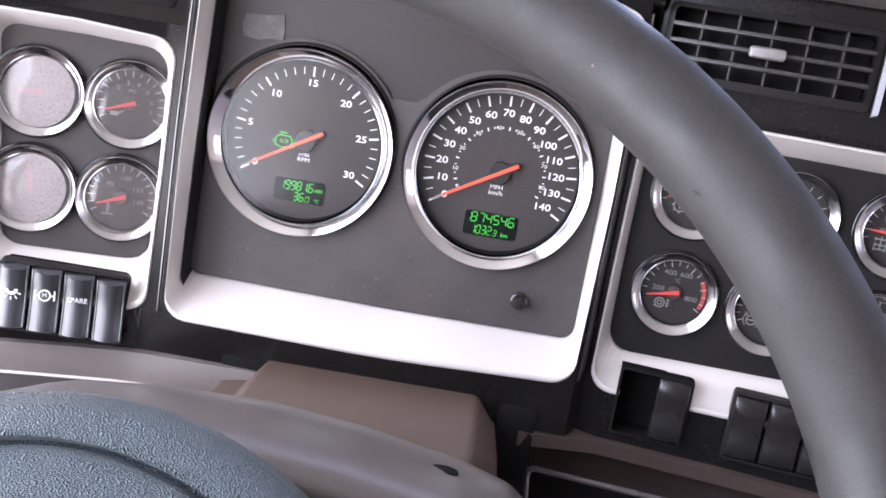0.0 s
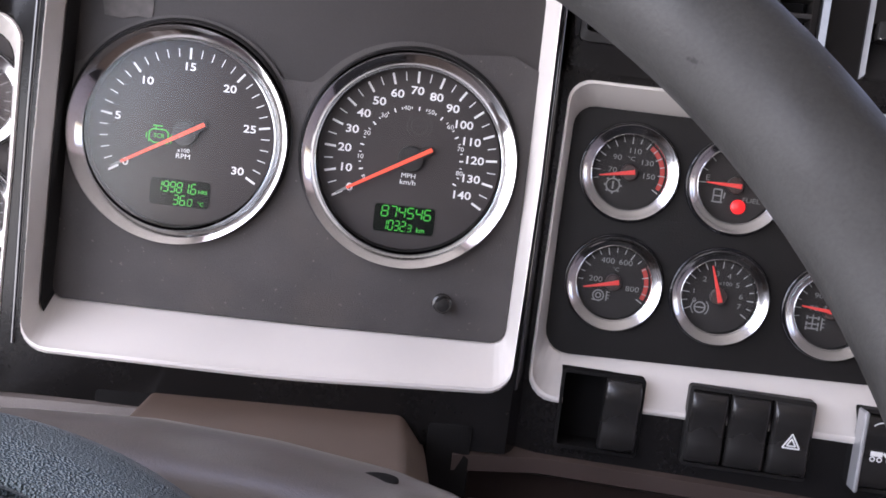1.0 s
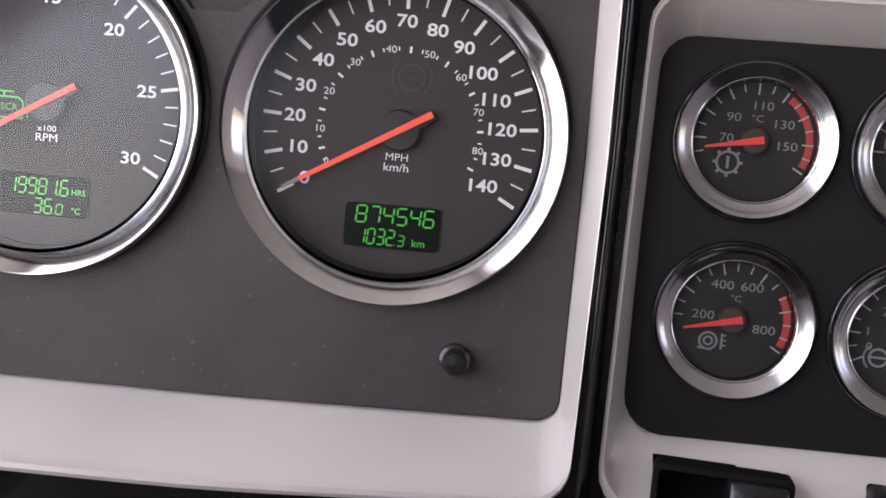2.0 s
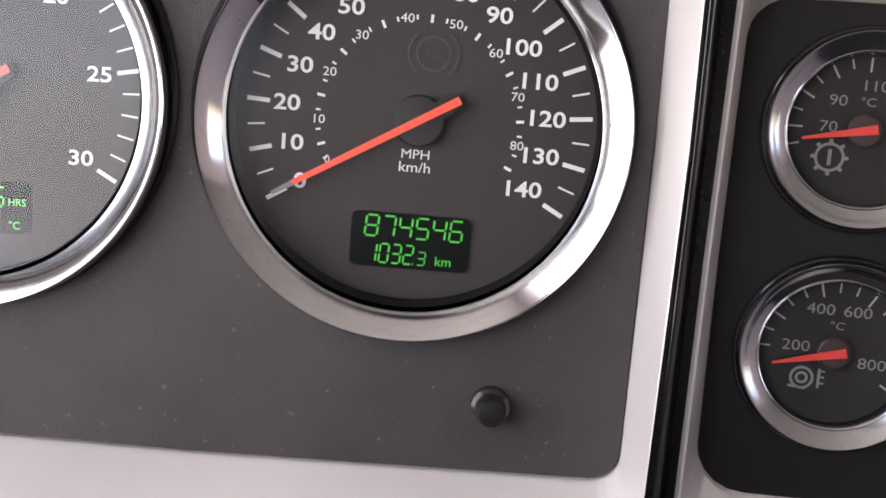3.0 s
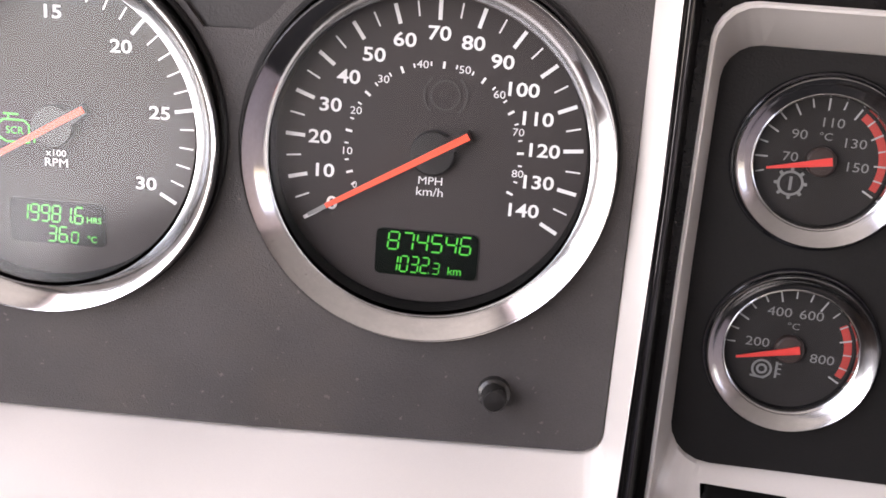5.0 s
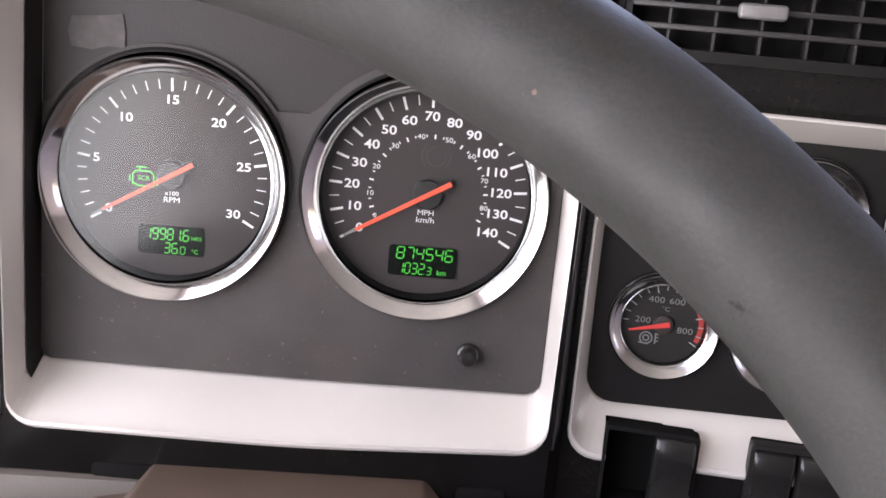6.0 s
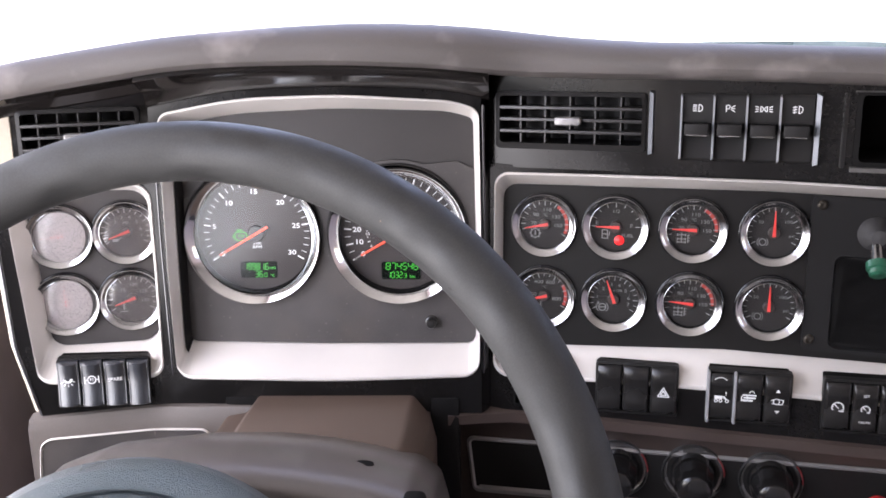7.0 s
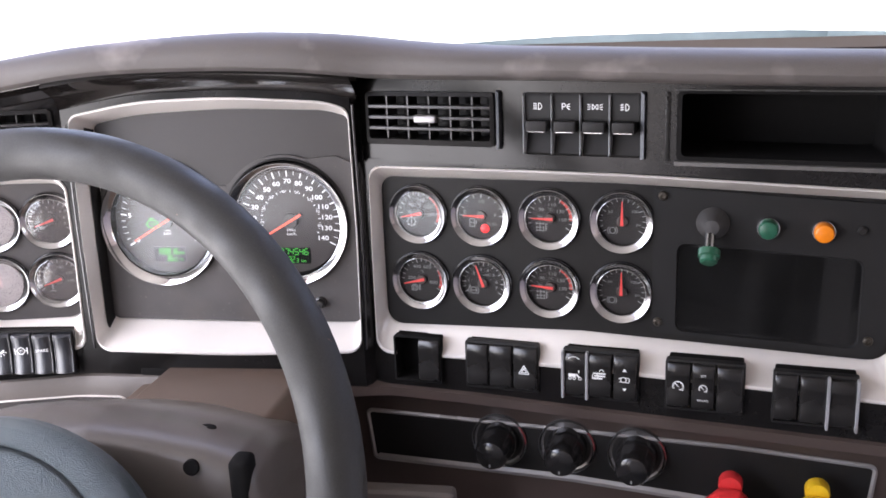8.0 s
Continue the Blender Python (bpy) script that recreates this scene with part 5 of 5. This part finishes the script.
for px, pz in ((-0.0890, 0.0682), (-0.0917, -0.0548), (0.0940, -0.0594)):
    bm = bmesh.new()
    lathe(bm, [(0.0045, -0.0035), (0.0043, -0.0052), (0.0034, -0.0062), (0.0022, -0.0064), (0.002, -0.0052), (0.0001, -0.005)], 20, cx=px, cz=pz)
    part("screw", bm, M_STEEL, PLATE, "worn steel screw")


def on_plate(px, pz, py=-0.0035):
    return PLATE_AT @ pose(px, py, pz)


def pilot_lamp(m, material, label):
    l = thing("pilot_lamp", m, label, "indicator lamp", "pilot lamps")
    bm = bmesh.new()
    lathe(bm, [(0.0105, 0.0), (0.0105, -0.002), (0.0098, -0.0034), (0.0088, -0.0034), (0.0084, -0.001)], 36)
    part("collar", bm, M_CHROME, l, "chrome collar")
    bm = bmesh.new()
    lathe(bm, [(0.0086, 0.0), (0.0086, -0.009), (0.0076, -0.0115), (0.0055, -0.0122), (0.0001, -0.0124)], 36)
    part("lens", bm, material, l, "coloured plastic lens")
    return l


pilot_lamp(on_plate(0.0045, 0.0416), M_GREENCAP, "dark green pilot lamp with a chrome collar")
pilot_lamp(on_plate(0.0512, 0.0406), M_AMBER, "bright amber pilot lamp with a chrome collar")
bm = bmesh.new()
lathe(bm, [(0.0042, 0.0), (0.004, -0.003), (0.0028, -0.004), (0.0001, -0.0038)], 20)
solo("panel_plug", bm, M_BLACK, on_plate(0.0825, 0.0425), "small black plug in the plate", "plug")
sw = thing("toggle_switch", on_plate(-0.0440, 0.0440), "grey toggle switch with a green tip hanging down", "switch")
bm = bmesh.new()
lathe(bm, [(0.0150, 0.0), (0.0140, -0.004), (0.0102, -0.008), (0.0088, -0.014), (0.0066, -0.018), (0.0001, -0.019)], 32)
part("boot", bm, mat("grey rubber boot", (0.034, 0.032, 0.032), 0.6, bump=0.2), sw, "grey rubber boot")
bm = bmesh.new()
lathe(bm, [(0.0045, 0.0), (0.0052, -0.02), (0.0066, -0.024)], 20)
bm.transform(Matrix.Translation((-0.001, -0.012, -0.004)) @ Matrix.Rotation(radians(50), 4, "X"))
part("stem", bm, M_CHROME, sw, "chrome stem")
bm = bmesh.new()
lathe(bm, [(0.0098, -0.020), (0.0098, -0.026), (0.0085, -0.0272), (0.0082, -0.0262), (0.0078, -0.031), (0.006, -0.0325), (0.0001, -0.033)], 28)
bm.transform(Matrix.Translation((-0.001, -0.012, -0.004)) @ Matrix.Rotation(radians(50), 4, "X"))
part("cap", bm, M_GREENCAP, sw, "green plastic cap")

# ---- climate knobs and brake valves ----
M_RING = mat("dull metal ring", (0.2, 0.2, 0.2), 0.3, metal=0.8)
M_DISH = mat("polished dark dish", (0.2, 0.19, 0.185), 0.25, metal=0.7, wear=0.3)
for x, z in ((0.213, -0.2395), (0.285, -0.2378), (0.3565, -0.2388)):
    k = thing("climate_knob", pose(x, lower_y(x), Z0 + z, 0, 0, A_CENTRE), "ribbed black climate knob on a grey ring", "knob", "climate knobs")
    bm = bmesh.new()
    lathe(bm, [(0.0300, 0.001), (0.0299, -0.0030), (0.0294, -0.0038), (0.0288, -0.0034)], 48)
    part("ring", bm, M_RING, k, "thin dull metal ring")
    bm = bmesh.new()
    lathe(bm, [(0.0289, -0.0034), (0.0275, -0.0014), (0.0245, -0.0006), (0.019, -0.0004)], 48)
    part("dish", bm, M_DISH, k, "polished dark dish behind the grip")
    bm = bmesh.new()
    n = 60
    rowsk = []
    for r, y, flute in ((0.0216, 0.0, 0.0), (0.0212, -0.006, 0.2), (0.0197, -0.018, 1.0), (0.0184, -0.029, 1.0), (0.0172, -0.035, 0.5), (0.0148, -0.0395, 0.0), (0.0105, -0.0415, 0.0)):
        ring_r = [r - 0.0009 * flute * (0.5 + 0.5 * math.cos(2 * math.pi * i * 10 / n)) ** 2 for i in range(n)]
        rowsk.append([(ring_r[i] * math.cos(2 * math.pi * i / n), y, ring_r[i] * math.sin(2 * math.pi * i / n)) for i in range(n)])
    loft(bm, rowsk, cap_last=True)
    part("grip", bm, M_KNOB, k, "ribbed black grip")
    bm = bmesh.new()
    cube(bm, -0.0008, -0.0419, -0.0115, 0.0008, -0.0402, -0.0085)
    part("pointer", bm, M_MARK_DIM, k, "white pointer line")
    bm = bmesh.new()
    ring(bm, 0, 0, 0.0294, 0.0014, -0.0039, 0, 40, 14)
    part("red_arc", bm, mat("dull red print", (0.2, 0.02, 0.02), 0.6), k, "printed red arc")


def valve(name, x, z, material, label, bars):
    v = thing(name, pose(x, lower_y(x), Z0 + z, 0, 0, A_CENTRE), label, "brake valve", "brake valves")
    bm = bmesh.new()
    lathe(bm, [(0.0085, 0.0), (0.0085, -0.03), (0.006, -0.034)], 28)
    part("stem", bm, M_STEEL, v, "steel stem")
    bm = bmesh.new()
    n = 8
    octo = lambda s, y, dz=0.0: [(s * math.cos(2 * math.pi * (i + 0.5) / n), y, s * math.sin(2 * math.pi * (i + 0.5) / n) + dz) for i in range(n)]
    loft(bm, [octo(0.010, -0.022), octo(0.013, -0.03), octo(0.026, -0.036), octo(0.0285, -0.042), octo(0.0285, -0.052), octo(0.025, -0.057)], cap_first=True, cap_last=True)
    bmesh.ops.bevel(bm, geom=[e for e in bm.edges], offset=0.0012, segments=2, affect="EDGES")
    part("knob", bm, material, v, "eight-sided plastic knob")
    bm = bmesh.new()
    for zz in bars:
        bar(bm, (-0.014, zz), (0.014, zz), 0.004, 0.004, -0.0575)
    part("writing_bar", bm, M_MARK, v, "pale raised writing")
    bm = bmesh.new()
    lathe(bm, [(0.0115, -0.02), (0.0115, -0.03), (0.0105, -0.034), (0.0001, -0.035)], 28, cz=0.024)
    part("collar", bm, material, v, "upright collar of the knob")
    return v


valve("trailer_valve", 0.449, -0.270, M_RED, "red eight-sided trailer brake valve knob", (0.006, -0.004))
valve("parking_valve", 0.527, -0.267, M_YELLOW, "yellow eight-sided parking brake valve knob", (0.006, -0.004))

# ---- column ----
def column_shell(pts, radii, ys):
    base = per_edge(rounded(pts, radii, 5), 2)
    cx, cz = sum(p[0] for p in base) / len(base), sum(p[1] for p in base) / len(base)
    bm = bmesh.new()
    loft(bm, [[(cx + (x - cx) * s, y, cz + (z - cz) * s + dz) for x, z in base] for y, s, dz in ys], cap_first=True, cap_last=True)
    return bm


col = thing("steering_column", AT, "grey plastic steering column shroud behind the wheel", "steering column")
bm = column_shell([(-0.20, -0.34), (0.036, -0.34), (0.036, -0.186), (0.030, -0.163), (0.014, -0.1425), (-0.133, -0.1425), (-0.144, -0.157), (-0.163, -0.160), (-0.180, -0.190)], [0.01, 0.01, 0.014, 0.012, 0.008, 0.004, 0.004, 0.006, 0.012],
                  [(0.02, 0.99, -0.009), (-0.02, 1.0, -0.008), (-0.10, 1.0, -0.006), (-0.16, 0.99, -0.006), (-0.20, 0.97, -0.007)])
part("cover", bm, M_TAUPE, col, "taupe upper column cover")
bm = column_shell([(-0.235, -0.36), (0.054, -0.36), (0.059, -0.22), (0.057, -0.162), (0.050, -0.136), (0.034, -0.1235), (0.005, -0.1150), (-0.045, -0.1070), (-0.095, -0.1030), (-0.15, -0.1045), (-0.20, -0.1105), (-0.245, -0.128)], [0.03, 0.03, 0.02, 0.012, 0.012, 0.02, 0.05, 0.08, 0.08, 0.08, 0.03, 0.02],
                  [(-0.120, 0.95, -0.046), (-0.135, 0.97, -0.040), (-0.17, 0.99, -0.027), (-0.21, 1.0, -0.010), (-0.240, 1.0, -0.001), (-0.258, 1.0, 0.0), (-0.270, 0.995, -0.001), (-0.279, 0.99, -0.002), (-0.285, 0.98, -0.004), (-0.289, 0.968, -0.006), (-0.292, 0.945, -0.010), (-0.294, 0.5, -0.055)])
part("shroud", bm, M_SHROUD, col, "light grey switch shroud")
# the black pieces below are solid; they paint the shade of holes and gaps
bm = bmesh.new()
lathe(bm, [(0.0066, 0.006), (0.0066, -0.0006), (0.0060, -0.0010), (0.0001, -0.0008)], 24)
bm.transform(Matrix.Translation((-0.0005, -0.2938, -0.1300)) @ Matrix.Rotation(radians(-6), 4, "X"))
part("screw_hole", bm, M_HOLE, col, "black disc standing in for a shaded screw hole")
bm = bmesh.new()
cube(bm, 0.0290, -0.2938, -0.22, 0.0465, -0.270, -0.1235, 0.007, 4)
part("slot", bm, M_HOLE, col, "black block standing in for the shaded lever slot")
bm = bmesh.new()
lathe(bm, [(0.0052, 0.004), (0.0052, -0.0008), (0.0046, -0.0012), (0.0001, -0.0010)], 20)
bm.transform(Matrix.Translation((-0.002, -0.2520, -0.1150)) @ Matrix.Rotation(radians(-80), 4, "X") @ Matrix.Diagonal((1.5, 1, 0.8, 1)))
part("top_slot", bm, M_HOLE, col, "black disc standing in for a shaded slot in the shroud's top")
bm = bmesh.new()
cube(bm, 0.0300, -0.040, -0.34, 0.058, -0.020, -0.152, 0.004, 2)
part("gap", bm, M_HOLE, col, "black block standing in for the shaded gap beside the column")
bm = bmesh.new()
cube(bm, -0.166, -0.048, -0.176, -0.126, -0.034, -0.1500, 0.003, 2)
part("notch", bm, M_HOLE, col, "black block standing in for the shaded notch above the cover")

# ---- steering wheel ----
wheel = thing("steering_wheel", pose(-0.1151, -0.4001, Z0 - 0.1191, -27.82, 0, -5.18), "grey steering wheel with a blue-grey grained horn pad", "steering wheel")
bm = bmesh.new()
R, r = 0.2712, 0.0199
NU, NV = 160, 28
rowsw = [[((R + r * math.cos(2 * math.pi * j / NV)) * math.cos(2 * math.pi * i / NU), r * 1.02 * math.sin(2 * math.pi * j / NV), (R + r * math.cos(2 * math.pi * j / NV)) * math.sin(2 * math.pi * i / NU)) for j in range(NV)] for i in range(NU)]
rowsw.append(rowsw[0])
loft(bm, rowsw)
bmesh.ops.remove_doubles(bm, verts=bm.verts, dist=1e-6)
part("rim", bm, M_RIM, wheel, "worn grey leather rim")
bm = bmesh.new()
lathe(bm, [(0.10, 0.095), (0.114, 0.072), (0.119, 0.052), (0.1175, 0.040), (0.111, 0.030), (0.1005, 0.0245), (0.0985, 0.0245), (0.0975, 0.0330), (0.0958, 0.0330), (0.0948, 0.0250), (0.0925, 0.0225), (0.075, 0.0145), (0.045, 0.0085), (0.0001, 0.006)], 96)
bm.transform(Matrix.Translation((-0.030, 0.012, -0.051)) @ Matrix.Diagonal((1.24, 1, 1.04, 1)))
part("horn_pad", bm, M_PADBAG, wheel, "blue-grey grained horn pad with a round seam")
for a in (207, -27, -90):
    bm = bmesh.new()
    u = Vector((math.cos(radians(a)), 0, math.sin(radians(a))))
    v = Vector((-u.z, 0, u.x))
    sect = lambda d, w, y, t: [tuple(u * d + v * (w * s) + Vector((0, y + t * q, -0.006))) for s, q in ((-1, -0.6), (-0.6, -1), (0.6, -1), (1, -0.6), (1, 0.6), (0.6, 1), (-0.6, 1), (-1, 0.6))]
    loft(bm, [sect(0.09, 0.026, 0.045, 0.012), sect(0.12, 0.02, 0.028, 0.01), sect(0.18, 0.017, 0.01, 0.009), sect(0.226, 0.016, 0.0, 0.009)], cap_first=True, cap_last=True)
    part("spoke", bm, M_RIM, wheel, "grey padded spoke")

# ---- cab ----
def slab(name, x0, y0, z0, x1, y1, z1, material, label, category):
    bm = bmesh.new()
    cube(bm, x0, y0, z0, x1, y1, z1)
    ob = part(name, bm, material, None, smooth=False)
    return tagged(ob, label, category, kind="structure")


slab("floor", -0.56, -2.5, -0.03, 1.6, 0.65, 0.0, M_FLOOR, "dark rubber cab floor", "floor")
slab("ceiling", -0.56, -2.5, 1.72, 1.6, 0.12, 1.76, M_HEAD, "grey cab headliner", "ceiling")
slab("wall_back", -0.56, -2.5, 0.0, 1.6, -2.46, 1.72, M_HEAD, "grey rear cab wall", "wall")


def side_wall(name, x, hole, label):
    bm = bmesh.new()
    outer = [(-2.46, 0.0), (0.6, 0.0), (0.6, 0.98), (0.26, 1.06), (0.11, 1.10), (0.09, 1.72), (-2.46, 1.72)]
    plate(bm, outer, [hole], lambda a, b: 0.0, 0.05, 0.3)
    bm.transform(Matrix.Translation((x, 0, 0)) @ Matrix.Rotation(radians(90), 4, "Z"))
    ob = part(name, bm, M_DOOR, None)
    return tagged(ob, label, "door wall", kind="structure")


side_wall("wall_left", -0.52, rounded([(-2.40, 0.83), (-0.5, 0.83), (0.06, 0.90), (0.06, 1.5), (0.0, 1.66), (-2.40, 1.66)], 0.03, 3), "brown cab side wall with a long window")
side_wall("wall_right", 1.52, box_outline(-0.75, 1.05, -0.03, 1.48, 0.05, 4), "brown door wall with a window")
# trim of the windscreen post on the driver's side, rising from the dash to the roof
bm = bmesh.new()
rows = []
for k in range(15):
    z = 1.03 + 0.69 * k / 14
    ya, yb = interp([(1.03, 0.085), (1.72, 0.02)], z), interp([(1.03, 0.25), (1.10, 0.222), (1.30, 0.198), (1.72, 0.13)], z)
    rows.append([(-0.520, ya, z), (-0.505, ya + 0.002, z), (-0.497, ya + 0.012, z), (-0.493, (ya + yb) / 2, z), (-0.498, yb - 0.014, z), (-0.507, yb - 0.003, z), (-0.520, yb, z), (-0.530, yb - 0.01, z)])
loft(bm, rows, cap_first=True, cap_last=True)
tagged(part("pillar", bm, M_HEAD, None), "pale grey trimmed windscreen pillar by the driver's window", "pillar", kind="structure")
bm = bmesh.new()
loft(bm, [[(-0.54, 0.55, 1.14), (-0.54, 0.14, 1.73)], [(1.56, 0.55, 1.14), (1.56, 0.14, 1.73)]], closed=False)
ws = part("windscreen", bm, clear("windscreen glass", 0.0, 1.3), None)
ws.visible_shadow = False
tagged(ws, "clear sloping windscreen", "windscreen", kind="structure")
slab("wall_front", -0.56, 0.48, 0.0, 1.6, 0.56, 1.12, M_HOLE, "dark bulkhead under the windscreen", "wall")
# bonnet ahead of the windscreen
bm = bmesh.new()
rowsh = []
for y, z, w in ((0.57, 1.13, 0.80), (0.62, 1.185, 0.80), (0.75, 1.198, 0.80), (1.2, 1.188, 0.76), (1.7, 1.160, 0.70), (2.1, 1.10, 0.63), (2.3, 1.0, 0.58), (2.36, 0.7, 0.56)):
    rowsh.append([(0.42 + w * s, y, z - 0.10 * abs(s) ** 3 - (0.35 if abs(s) > 1 else 0)) for s in (-1.05, -1, -0.9, -0.7, -0.45, -0.2, 0, 0.2, 0.45, 0.7, 0.9, 1, 1.05)])
loft(bm, rowsh, closed=False)
bon = part("bonnet", bm, M_HOOD, None)
tagged(bon, "blue-grey truck bonnet ahead of the windscreen", "bonnet", kind="structure")
# yard outside
bm = bmesh.new()
bmesh.ops.create_grid(bm, x_segments=8, y_segments=8, size=800, matrix=Matrix.Translation((0, 0, -1.3)))
g = part("ground", bm, M_GROUND, None)
tagged(g, "pale concrete yard outside", "ground", kind="structure")
